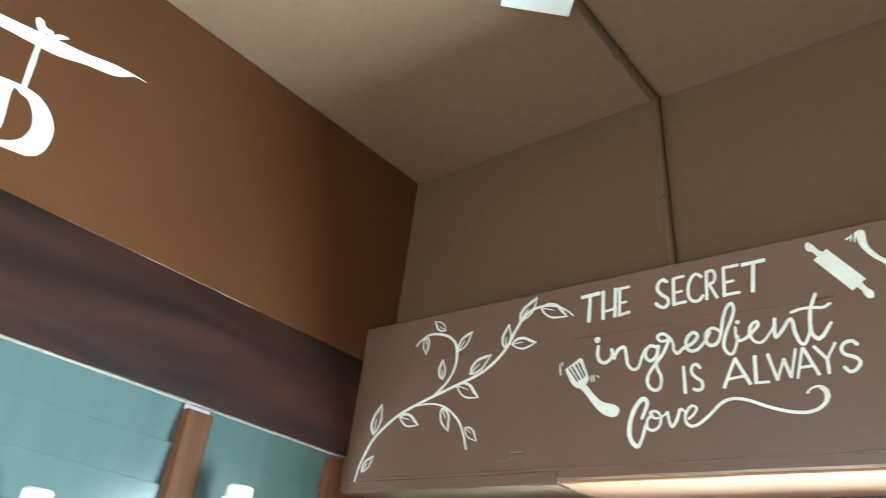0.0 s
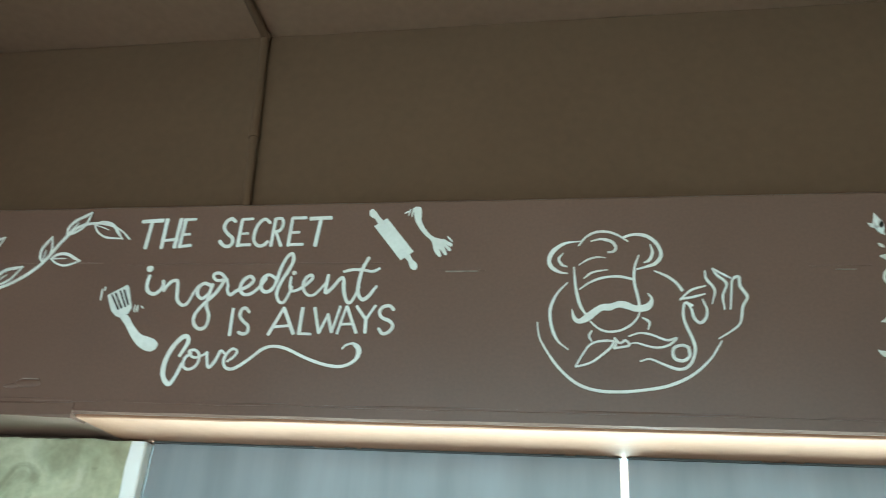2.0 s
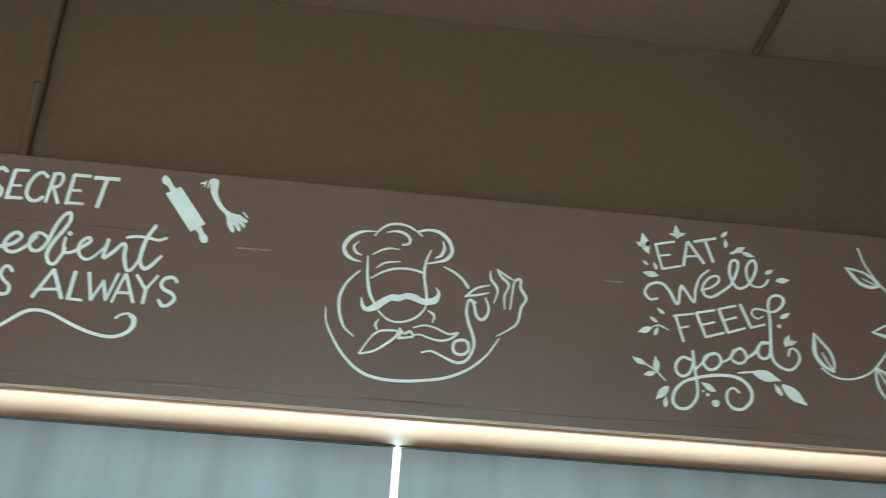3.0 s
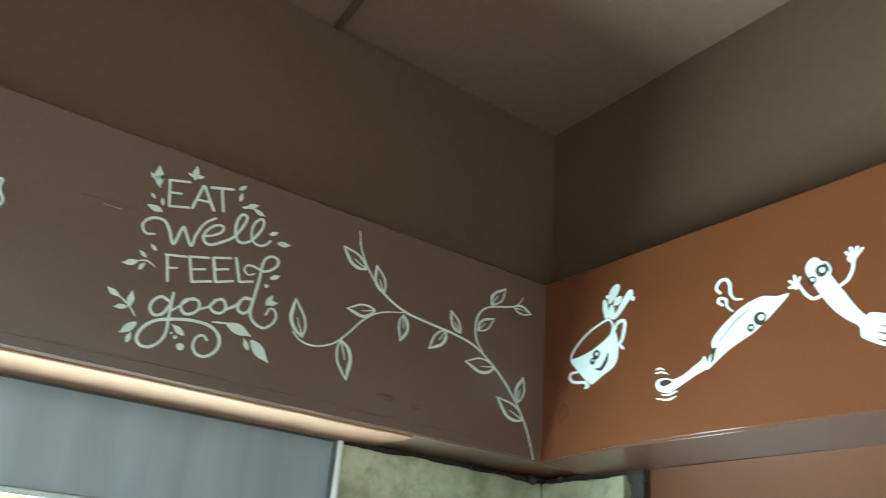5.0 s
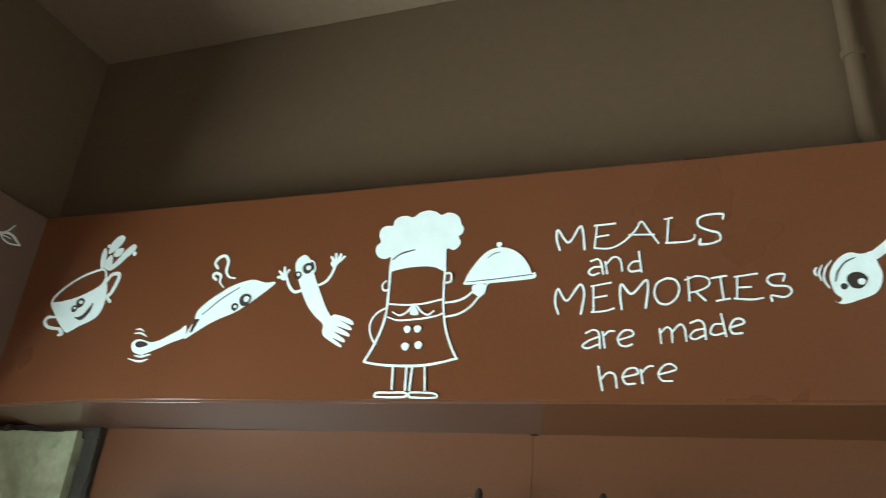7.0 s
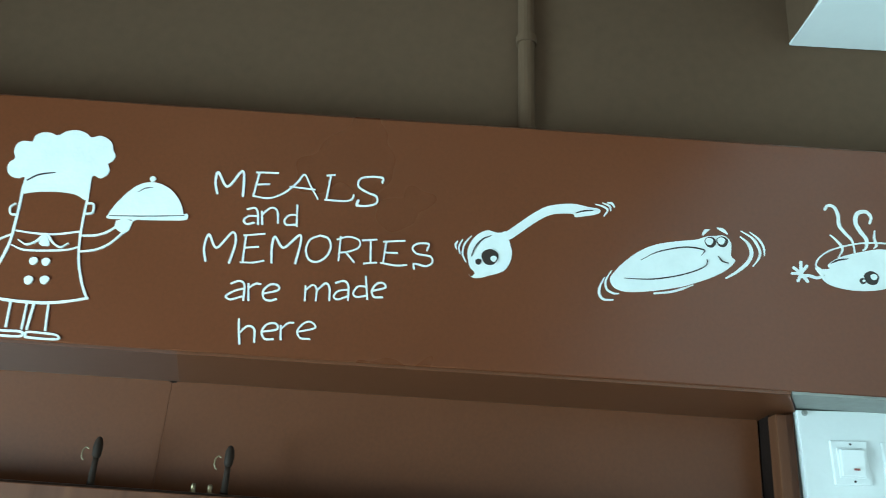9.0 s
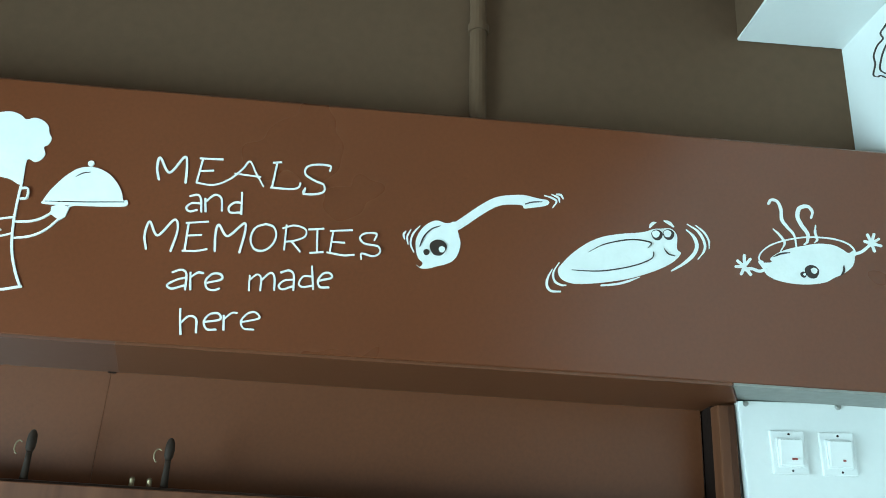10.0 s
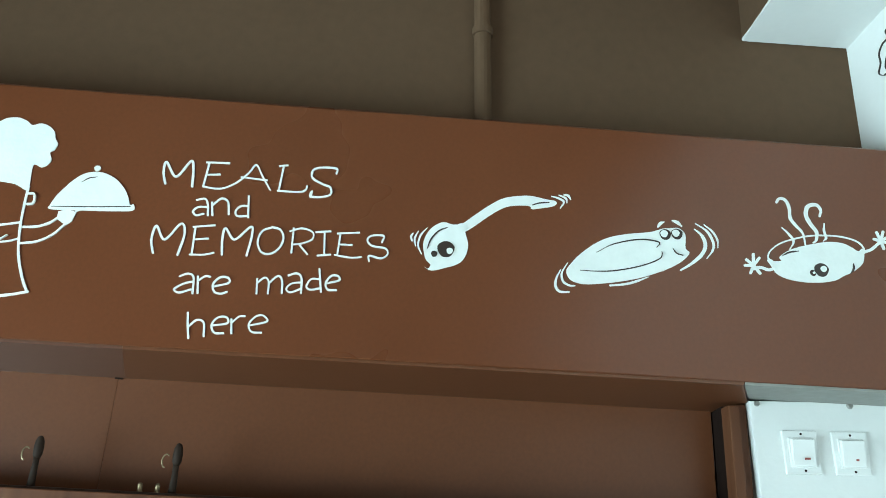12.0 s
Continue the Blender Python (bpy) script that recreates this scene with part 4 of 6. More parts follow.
art.stroke(5.5, [-8.80, 9.30, -8.50, 5.30, -7.80, 1.90, -6.80, 0.00], taper=(0.6, 1.2, 0.8))
art.stroke(6.0, [3.00, 11.70, 2.20, 9.30, 2.00, 6.40, 2.50, 3.50, 2.80, 1.30], taper=(0.5, 1.0, 0.9))
art.stroke(5.0, [-7.80, 4.90, -5.80, 6.30, -3.50, 7.20, -0.60, 7.40, 2.00, 6.80], taper=(0.6, 1.0, 0.9))
art.fill([-9.20, 1.00, -8.70, -0.30, -8.00, -1.00, -6.80, -0.10, -5.40, 1.00, -3.80, 1.90, -2.30, 2.00, -0.80, 2.50, 0.70, 2.30, 1.80, 1.70, 2.90, 1.70, 4.10, 2.10, 4.70, 3.10, 4.20, 4.10, 5.00, 3.40, 5.20, 2.30, 4.60, 1.00, 3.30, 0.50, 1.90, 0.50, 0.50, 1.00, -1.00, 1.30, -2.30, 0.70, -3.70, 0.70, -4.90, -0.20, -6.10, -1.30, -7.50, -1.80, -8.60, -1.60, -9.20, -0.60])
art.stroke(4.5, [-5.90, -1.50, -4.50, -2.80, -2.80, -3.40, -0.70, -3.10, 1.10, -2.10, 2.30, -0.70, 2.80, 0.60], taper=(0.8, 1.0, 0.8))
art.stroke(5.5, [-10.00, 6.20, -12.00, 3.80, -13.10, 0.80, -12.90, -2.20, -11.80, -5.10, -9.90, -6.80], taper=(0.5, 1.2, 0.4))
art.stroke(5.0, [-15.40, -1.70, -15.00, -4.50, -13.40, -7.60, -11.30, -10.50, -8.60, -12.90, -5.60, -14.10, -1.70, -14.40, 2.70, -14.00, 7.10, -13.10, 11.00, -11.20, 14.00, -8.50, 15.70, -6.00, 16.30, -5.00], taper=(0.6, 1.2, 0.6))
art.stroke(5.0, [5.70, 8.50, 7.70, 7.50, 9.30, 6.20, 10.30, 4.70], taper=(0.5, 1.0, 1.2))
art.stroke(4.5, [-8.60, -9.90, -7.40, -7.70, -6.10, -5.90, -4.40, -5.20, -2.10, -5.20, -2.40, -6.20, -3.70, -7.50, -5.80, -9.10, -7.80, -9.80, -8.60, -9.90], taper=(0.8, 1.0, 0.8))
art.stroke(4.5, [-1.90, -6.40, -1.50, -5.50, -1.80, -4.60, -0.90, -5.50, 0.10, -5.00, 0.70, -5.90, -0.70, -6.30, -1.90, -6.50])
art.stroke(4.5, [0.70, -4.20, 2.60, -3.60, 4.60, -3.90, 7.10, -4.90, 8.80, -4.50, 7.60, -5.70, 5.90, -6.30, 4.10, -6.10, 2.10, -5.50, 0.90, -5.60], taper=(0.7, 1.0, 0.6))
art.stroke(4.5, [-5.70, -3.20, -6.20, -4.20, -5.80, -5.20], taper=(0.5, 1.0, 0.6))
art.stroke(5.0, [3.20, -0.70, 4.30, -1.50, 4.10, -2.80], taper=(0.5, 1.0, 0.6))
art.stroke(6.0, [10.70, -6.20, 9.80, -5.80, 8.40, -6.20, 8.00, -7.40, 8.50, -8.40, 9.80, -8.60, 10.80, -7.70, 10.70, -6.20])
art.stroke(6.0, [2.50, -8.80, 4.10, -8.40, 6.10, -9.20, 8.30, -10.10, 9.90, -10.00, 11.10, -8.80, 11.80, -6.50, 11.40, -4.40, 10.60, -2.20, 10.20, -0.10, 10.60, 2.10, 11.80, 1.70], taper=(0.5, 1.0, 0.8))
art.stroke(6.0, [10.90, 2.30, 11.60, 1.10, 12.00, -0.70, 13.00, -1.60, 14.00, -0.70, 14.30, 0.90, 13.70, 2.80], taper=(0.6, 1.0, 0.5))
art.stroke(4.5, [9.90, 2.80, 11.80, 4.60, 14.40, 5.50], taper=(0.8, 1.0, 0.5))
art.stroke(4.5, [9.90, 2.90, 12.10, 3.30, 14.20, 3.90], taper=(0.8, 1.0, 0.5))
art.stroke(5.5, [15.90, -4.50, 18.20, -3.00, 19.70, -1.50, 20.40, 1.50, 21.30, 3.40, 20.30, 5.40, 20.20, 7.20, 19.10, 6.70, 18.70, 4.20, 18.30, 1.10], taper=(0.5, 1.0, 0.6))
art.stroke(5.0, [14.50, 8.40, 14.60, 6.90, 15.90, 4.70, 15.30, 2.10], taper=(0.6, 1.0, 0.5))
art.stroke(5.0, [15.80, 8.90, 16.50, 7.60, 18.00, 5.90, 17.20, 3.60, 17.30, 1.00], taper=(0.6, 1.0, 0.5))
art.stroke(4.5, [15.80, 8.90, 17.40, 7.80, 18.80, 7.00], taper=(0.6, 1.0, 0.5))

art = Mural("quote_mural", "N", -0.885, 2.333, "white lettering on eating well, framed by small leaves", "lettering")
art.part("letter", CHALK)
art.stroke(5.7, [-9.00, 14.90, -8.00, 9.40], sharp=True)
art.stroke(5.1, [-9.00, 14.80, -5.10, 15.80], sharp=True)
art.stroke(4.6, [-8.50, 12.30, -6.20, 12.80], sharp=True)
art.stroke(5.1, [-8.00, 9.50, -4.20, 10.50], sharp=True)
art.stroke(6.2, [-2.50, 16.00, -3.70, 10.60], sharp=True)
art.stroke(6.2, [-2.30, 16.10, 0.50, 11.50], sharp=True)
art.stroke(4.7, [-3.00, 12.70, -0.80, 13.00], sharp=True)
art.stroke(6.2, [-1.00, 16.20, 3.50, 17.40], sharp=True)
art.stroke(6.2, [1.20, 16.70, 2.40, 12.00], sharp=True)
art.part("letter", CHALK)
art.stroke(6.2, [-9.50, 3.10, -10.90, 2.80, -11.80, 4.00, -11.40, 5.30, -10.00, 6.30, -8.20, 6.30, -7.00, 4.90, -5.60, 2.30, -4.60, 6.10, -3.70, 5.10, -2.30, 3.00, -1.80, 5.60, -0.60, 8.40, 1.20, 10.10], taper=(0.8, 1.0, 0.8))
art.stroke(6.2, [-0.60, 5.70, 1.30, 6.40, 3.00, 7.80, 2.90, 9.00, 1.30, 8.50, -0.20, 6.60, -0.10, 4.80, 1.30, 4.40, 3.40, 5.70, 5.40, 7.40, 7.00, 10.40, 7.40, 12.60, 6.20, 12.60, 5.50, 10.50, 5.80, 8.10, 6.90, 6.80, 8.80, 7.60, 10.60, 10.30, 11.10, 12.30, 10.50, 13.20, 9.20, 11.80, 8.90, 9.60, 9.60, 7.80, 11.00, 7.40, 12.30, 8.00, 13.10, 9.10], taper=(0.8, 1.0, 0.8))
art.part("letter", CHALK)
art.stroke(5.6, [-6.20, -0.30, -5.10, -5.20], sharp=True)
art.stroke(4.7, [-6.60, -0.20, -2.60, 0.60], sharp=True)
art.stroke(4.5, [-5.70, -2.60, -3.90, -2.10], sharp=True)
art.stroke(5.7, [-2.10, 0.80, -0.70, -4.00], sharp=True)
art.stroke(5.1, [-2.20, 0.80, 1.60, 1.70], sharp=True)
art.stroke(4.6, [-1.40, -1.60, 1.30, -0.80], sharp=True)
art.stroke(5.0, [-0.80, -4.00, 2.90, -2.80], sharp=True)
art.stroke(6.1, [2.40, 2.00, 3.70, -2.70], sharp=True)
art.stroke(5.1, [2.40, 2.00, 5.90, 3.00], sharp=True)
art.stroke(4.6, [3.10, -0.30, 5.70, 0.60], sharp=True)
art.stroke(5.1, [3.70, -2.70, 7.10, -1.50], sharp=True)
art.stroke(6.1, [6.80, 3.40, 8.30, -1.20], sharp=True)
art.stroke(5.0, [8.30, -1.30, 11.10, -0.40], sharp=True)
art.part("letter", CHALK)
art.stroke(6.1, [11.10, 1.30, 9.90, 0.70, 8.90, 1.50, 9.40, 2.60, 10.90, 2.70, 13.20, 2.40, 15.10, 3.80, 15.60, 5.30, 14.60, 6.00, 13.10, 5.40, 12.40, 3.70, 12.30, 0.40, 11.90, -3.30, 11.70, -6.90, 12.90, -8.60, 14.90, -9.10, 16.50, -7.80, 17.10, -6.30, 16.50, -5.00, 15.50, -4.90, 14.90, -6.30], taper=(0.6, 1.0, 0.7))
art.stroke(6.0, [-4.10, -8.70, -5.50, -8.30, -6.80, -9.50, -7.00, -11.10, -6.00, -12.00, -4.60, -11.30, -3.70, -9.30, -3.50, -7.00], taper=(1, 1.0, 0.8))
art.stroke(6.7, [-3.50, -7.00, -3.40, -11.30, -3.30, -14.60, -4.00, -16.50, -5.50, -17.90, -7.20, -18.00, -8.10, -16.80, -7.50, -14.80, -5.80, -13.10, -3.30, -12.10, 0.40, -11.30, 3.90, -11.30, 5.90, -12.30, 6.80, -13.90, 6.40, -15.80, 4.70, -17.30, 2.90, -17.20, 2.00, -15.80, 2.40, -14.10, 3.50, -13.50, 4.40, -14.20], taper=(0.8, 1.0, 0.7))
art.stroke(6.0, [-3.50, -10.70, -1.70, -8.90, -0.10, -7.20, 1.30, -7.30, 1.70, -8.60, 0.70, -9.90, -0.80, -10.30, -1.70, -9.10, -1.00, -7.60, 0.60, -7.20], taper=(0.7, 1.0, 0.8))
art.stroke(6.2, [1.70, -8.80, 3.40, -7.80, 4.90, -6.00, 6.00, -5.80, 6.70, -7.10, 6.10, -8.30, 4.70, -8.60, 3.70, -7.70, 4.40, -6.10], taper=(0.7, 1.0, 0.8))
art.stroke(6.6, [6.70, -7.50, 8.50, -6.20, 10.00, -4.20, 11.40, -4.10], taper=(0.8, 1.0, 0.8))
art.stroke(6.6, [11.40, -4.10, 9.70, -4.50, 9.00, -6.30, 9.80, -7.30, 11.20, -6.60, 11.90, -3.60], taper=(0.8, 1.0, 0.8))
art.part("leaf", CHALK)
art.leaf(-10.70, 12.80, -11.50, 17.10, 0.42, filled=True)
art.part("leaf", CHALK)
art.leaf(-11.30, 14.00, -12.80, 15.10, 0.42, filled=True)
art.part("leaf", CHALK)
art.leaf(-10.90, 13.80, -10.30, 15.60, 0.42, filled=True)
art.part("leaf", CHALK)
art.leaf(-4.40, 16.50, -4.50, 19.70, 0.42, filled=True)
art.part("leaf", CHALK)
art.leaf(-4.70, 17.20, -6.00, 17.60, 0.42, filled=True)
art.part("leaf", CHALK)
art.leaf(-4.40, 17.20, -2.60, 18.00, 0.42, filled=True)
art.part("leaf", CHALK)
art.leaf(-9.00, 8.00, -11.90, 8.40, 0.42, filled=True)
art.part("leaf", CHALK)
art.leaf(-10.80, 10.10, -11.80, 11.00, 0.42, filled=True)
art.part("leaf", CHALK)
art.leaf(-9.10, 9.20, -9.60, 10.80, 0.42, filled=True)
art.part("leaf", CHALK)
art.leaf(4.70, 17.80, 6.10, 19.30, 0.42, filled=True)
art.part("leaf", CHALK)
art.leaf(5.40, 15.40, 5.40, 17.40, 0.42, filled=True)
art.part("leaf", CHALK)
art.leaf(7.00, 14.80, 9.40, 16.00, 0.42, filled=True)
art.part("leaf", CHALK)
art.leaf(8.60, 14.70, 11.00, 14.00, 0.42, filled=True)
art.part("leaf", CHALK)
art.leaf(6.00, 14.30, 7.50, 14.70, 0.42, filled=True)
art.part("leaf", CHALK)
art.leaf(12.70, 10.40, 14.50, 11.60, 0.42, filled=True)
art.part("leaf", CHALK)
art.leaf(14.70, 9.10, 17.60, 9.60, 0.42, filled=True)
art.part("leaf", CHALK)
art.leaf(-8.30, 0.00, -9.60, 1.10, 0.42, filled=True)
art.part("leaf", CHALK)
art.leaf(-9.80, -1.80, -11.30, -0.80, 0.42, filled=True)
art.part("leaf", CHALK)
art.leaf(-11.00, -3.00, -13.70, -4.00, 0.42, filled=True)
art.part("leaf", CHALK)
art.leaf(-10.60, -4.50, -9.70, -2.80, 0.42, filled=True)
art.part("leaf", CHALK)
art.leaf(-12.70, -10.30, -15.00, -9.00, 0.42, filled=True)
art.part("leaf", CHALK)
art.leaf(-10.60, -11.70, -10.80, -8.60, 0.42, filled=True)
art.part("leaf", CHALK)
art.leaf(-10.90, -11.70, -13.20, -12.40, 0.42, filled=True)
art.part("leaf", CHALK)
art.leaf(-8.70, -14.10, -11.20, -16.70, 0.42, filled=True)
art.part("leaf", CHALK)
art.leaf(-9.60, -18.10, -9.30, -16.00, 0.42, filled=True)
art.part("leaf", CHALK)
art.leaf(0.00, -14.40, -2.50, -12.90, 0.42, filled=True)
art.part("leaf", CHALK)
art.leaf(7.50, -10.10, 12.70, -11.40, 0.42, filled=True)
art.part("leaf", CHALK)
art.leaf(12.60, -14.20, 11.40, -12.10, 0.42, filled=True)
art.part("leaf", CHALK)
art.leaf(12.80, -12.10, 17.10, -15.60, 0.42, filled=True)
art.part("leaf", CHALK)
art.leaf(14.50, 1.20, 16.50, 2.50, 0.42, filled=True)
art.part("leaf", CHALK)
art.leaf(14.60, -4.40, 15.70, -2.00, 0.42, filled=True)
art.part("leaf", CHALK)
art.leaf(14.80, -4.10, 17.00, -3.30, 0.42, filled=True)
art.part("sprig", CHALK)
art.stroke(3.4, [-11.20, 15.00, -10.40, 12.60], taper=(0.6, 1.0, 0.6))
art.stroke(3.4, [-11.70, 8.50, -9.90, 8.60, -9.00, 7.90], taper=(0.6, 1.0, 0.4))
art.stroke(3.4, [-11.00, -2.80, -9.50, -2.40, -7.80, -3.20], taper=(0.6, 1.0, 0.4))
art.stroke(3.1, [-13.10, -10.00, -10.90, -11.30, -9.20, -13.10], taper=(0.6, 1.0, 0.6))
art.stroke(4.3, [4.70, -10.50, 7.50, -10.10], taper=(0.5, 1.0, 0.8))
art.stroke(3.1, [6.50, 14.40, 8.30, 14.80, 9.60, 14.50], taper=(0.5, 1.0, 0.5))
art.stroke(3.1, [14.70, -4.50, 16.10, -3.10], taper=(0.5, 1.0, 0.5))
art.part("dot", CHALK)
art.dot(-0.20, -16.60, 0.67)
art.dot(-1.50, -15.10, 0.34)
art.dot(-2.30, -14.50, 0.22)
art.dot(14.00, -0.50, 0.40)

art = Mural("vine_mural", "N", -0.383, 2.345, "thin white painted vine with outlined leaves near the corner", "mural", 'vines on the beam')
art.part("stem", CHALK)
art.stroke(5.3, [-17.00, 17.00, -16.10, 13.00, -13.70, 8.80, -9.60, 4.70, -3.70, 1.90, 3.00, 0.90, 10.60, 0.10, 16.90, -1.40, 22.40, -4.80, 27.10, -8.90, 31.00, -13.80, 33.70, -18.50, 35.70, -24.20], taper=(0.5, 1.0, 0.7))
art.part("stem", CHALK)
art.stroke(4.1, [-29.10, -9.40, -26.90, -10.90, -23.70, -11.10, -19.80, -9.60, -16.70, -6.60, -13.50, -2.80, -9.40, 0.00, -3.70, 1.50], taper=(0.7, 1.0, 0.6))
art.part("stem", CHALK)
art.stroke(5.0, [18.80, -2.00, 16.90, 0.60, 16.50, 4.20, 17.70, 7.50, 20.60, 9.60, 26.20, 11.10, 29.10, 12.50, 30.80, 14.90], taper=(0.7, 1.0, 0.4))
art.part("leaf", CHALK)
art.leaf(-14.30, 8.70, -20.40, 12.30, 0.36)
art.part("leaf", CHALK)
art.leaf(-9.20, 4.60, -11.80, 10.40, 0.36)
art.part("leaf", CHALK)
art.leaf(-11.00, 0.00, -17.60, -1.20, 0.36)
art.part("leaf", CHALK)
art.leaf(-26.90, -9.90, -29.50, -2.50, 0.36)
art.part("leaf", CHALK)
art.leaf(-18.20, -8.50, -15.90, -16.40, 0.36)
art.part("leaf", CHALK)
art.leaf(-3.50, 1.00, -3.90, -5.10, 0.36)
art.part("leaf", CHALK)
art.leaf(12.20, 0.80, 9.10, 5.50, 0.36)
art.part("leaf", CHALK)
art.leaf(8.20, 0.40, 3.90, -4.90, 0.36)
art.part("leaf", CHALK)
art.leaf(21.00, 10.30, 25.00, 15.60, 0.36)
art.part("leaf", CHALK)
art.leaf(17.30, 2.80, 21.90, 6.90, 0.36)
art.part("leaf", CHALK)
art.leaf(28.00, 11.40, 33.50, 11.10, 0.36)
art.part("leaf", CHALK)
art.leaf(22.70, -5.00, 14.20, -5.50, 0.36)
art.part("leaf", CHALK)
art.leaf(32.10, -15.70, 24.10, -11.80, 0.36)
art.part("leaf", CHALK)
art.leaf(30.40, -11.80, 31.70, -5.50, 0.36)

art = Mural("cup_mural", "E", 0.188, 2.336, "white painted tilted cup with splashing drops", "mural", 'painted utensils')
art.part("cup", CHALK)
art.fill([-9.10, -0.70, -6.30, -0.30, -2.50, 0.40, 1.00, 1.70, 3.60, 3.20, 4.30, 4.80, 5.40, 2.60, 5.80, 0.40, 5.80, -1.80, 5.10, -3.90, 3.40, -5.10, 0.70, -6.20, -1.70, -7.40, -2.70, -7.40, -4.90, -5.60, -7.30, -3.10])
art.part("rim", CHALK)
art.stroke(4.8, [-9.10, -0.70, -8.70, 0.90, -6.30, 3.20, -3.10, 5.10, 0.20, 6.30, 3.30, 6.70, 4.60, 4.40, 4.90, 3.00], taper=(0.8, 1.0, 0.8))
art.part("handle", CHALK)
art.stroke(8.0, [-7.00, -3.90, -8.80, -3.90, -9.40, -4.90, -8.30, -6.00, -6.20, -6.50, -4.20, -6.70], taper=(0.8, 1.0, 0.8))
art.stroke(9.6, [-4.70, -6.70, -3.50, -7.70, -4.30, -8.10], taper=(0.6, 1.0, 0.6))
art.part("handle", CHALK)
art.stroke(9.6, [4.90, 4.00, 5.70, 5.30, 7.20, 5.60, 8.00, 4.90, 7.70, 3.00, 7.10, 1.20, 6.30, 0.20, 7.30, -0.90], taper=(0.8, 1.0, 0.8))
art.part("drop", CHALK)
art.fill([3.20, 10.60, 3.20, 12.80, 4.30, 14.40, 5.70, 14.90, 6.60, 14.20, 6.10, 12.70, 4.90, 11.40])
art.part("drop", CHALK)
art.fill([2.10, 7.10, 1.40, 9.60, 1.40, 11.50, 2.00, 12.00, 2.70, 10.60, 2.90, 8.70, 2.80, 7.00])
art.part("drop", CHALK)
art.fill([3.30, 7.00, 3.00, 8.70, 3.60, 9.80, 4.40, 10.10, 4.90, 8.50, 4.60, 7.30])
art.part("drop", CHALK)
art.fill([3.90, 7.00, 5.90, 8.50, 7.60, 10.80, 9.30, 12.30, 10.30, 12.20, 10.40, 11.00, 8.70, 9.40, 6.80, 7.60, 5.00, 6.50])
art.part("drop", CHALK)
art.fill([4.80, 10.00, 5.00, 11.30, 6.10, 11.70, 7.10, 11.50, 6.90, 10.30, 5.80, 9.70])
art.dot(10.50, 10.10, 0.51)
art.dot(2.70, 12.50, 0.42)
art.spots((-1.9, -2.2, 0.8, 0.2, 0.1, 0.25), (-0.7, -0.9, 1.1, 0.3, 0.1, 0.4))
art.part("shade_line", INK, "dark curved line")
art.stroke(8.5, [-0.90, -4.30, 0.80, -4.40, 2.20, -3.00, 2.90, -1.30], taper=(0.4, 1.2, 0.4))

art = Mural("knife_mural", "E", 0.537, 2.296, "white painted knife with a curled handle and steam marks", "mural", 'painted utensils')
art.part("blade", CHALK)
art.fill([13.00, 5.40, 10.70, 5.40, 7.90, 6.20, 5.30, 5.80, 2.80, 5.00, 0.40, 3.60, -1.90, 2.10, -4.10, -0.10, -4.20, -2.50, -4.90, -3.20, -5.90, -5.80, -3.60, -4.50, -0.70, -2.80, 2.40, -1.50, 4.80, -0.60, 7.70, 1.10, 10.20, 2.90, 11.90, 4.20])
art.part("handle", CHALK)
art.fill([-6.10, -3.00, -7.20, -3.80, -9.10, -4.70, -11.60, -5.90, -13.80, -6.30, -15.40, -5.90, -17.20, -5.60, -18.50, -6.20, -18.50, -7.40, -17.50, -8.40, -15.60, -8.90, -13.80, -8.40, -11.10, -7.40, -8.60, -6.40, -6.00, -5.40])
art.part("slot", INK, "dark gaps")
art.fill([-17.30, -6.20, -15.60, -6.20, -14.40, -6.80, -15.30, -7.20, -16.60, -7.40, -17.50, -6.90])
art.fill([-3.10, -1.70, -4.10, -1.80, -4.80, -4.60, -4.20, -4.40], sharp=True)
art.part("shake_mark", CHALK)
art.stroke(4.2, [-18.40, -3.50, -17.40, -3.40, -16.40, -3.90], taper=(0.6, 1.0, 0.5))
art.stroke(4.2, [-18.50, -4.30, -17.00, -4.30, -15.40, -5.00], taper=(0.6, 1.0, 0.5))
art.stroke(4.5, [-17.10, -9.10, -15.50, -9.30, -13.30, -8.90], taper=(0.6, 1.0, 0.6))
art.stroke(4.2, [-18.50, -9.70, -15.70, -10.30, -13.60, -9.90], taper=(0.6, 1.0, 0.6))
art.part("steam_mark", CHALK)
art.stroke(7.0, [-1.60, 9.30, -2.40, 10.50, -1.60, 11.70, -0.20, 11.90, 0.80, 10.60, 0.80, 8.50, 1.70, 7.20, 3.20, 6.80], taper=(0.9, 1.0, 0.5))
art.stroke(6.3, [-1.30, 6.70, -2.20, 7.50, -1.70, 8.20, -0.40, 7.60, -0.20, 6.10, 0.90, 4.90], taper=(0.9, 1.0, 0.5))
art.part("shade_line", INK, "thin dark line")
art.stroke(2.0, [-2.70, -0.90, 1.10, 2.30, 4.90, 4.60], taper=(0.8, 1.0, 0.4))
art.spots((6.8, 1.9, 1.3, 0.4, 0.1, 0.6), (4.7, 0.5, 0.8, 0.2, 0.0, 0.3))

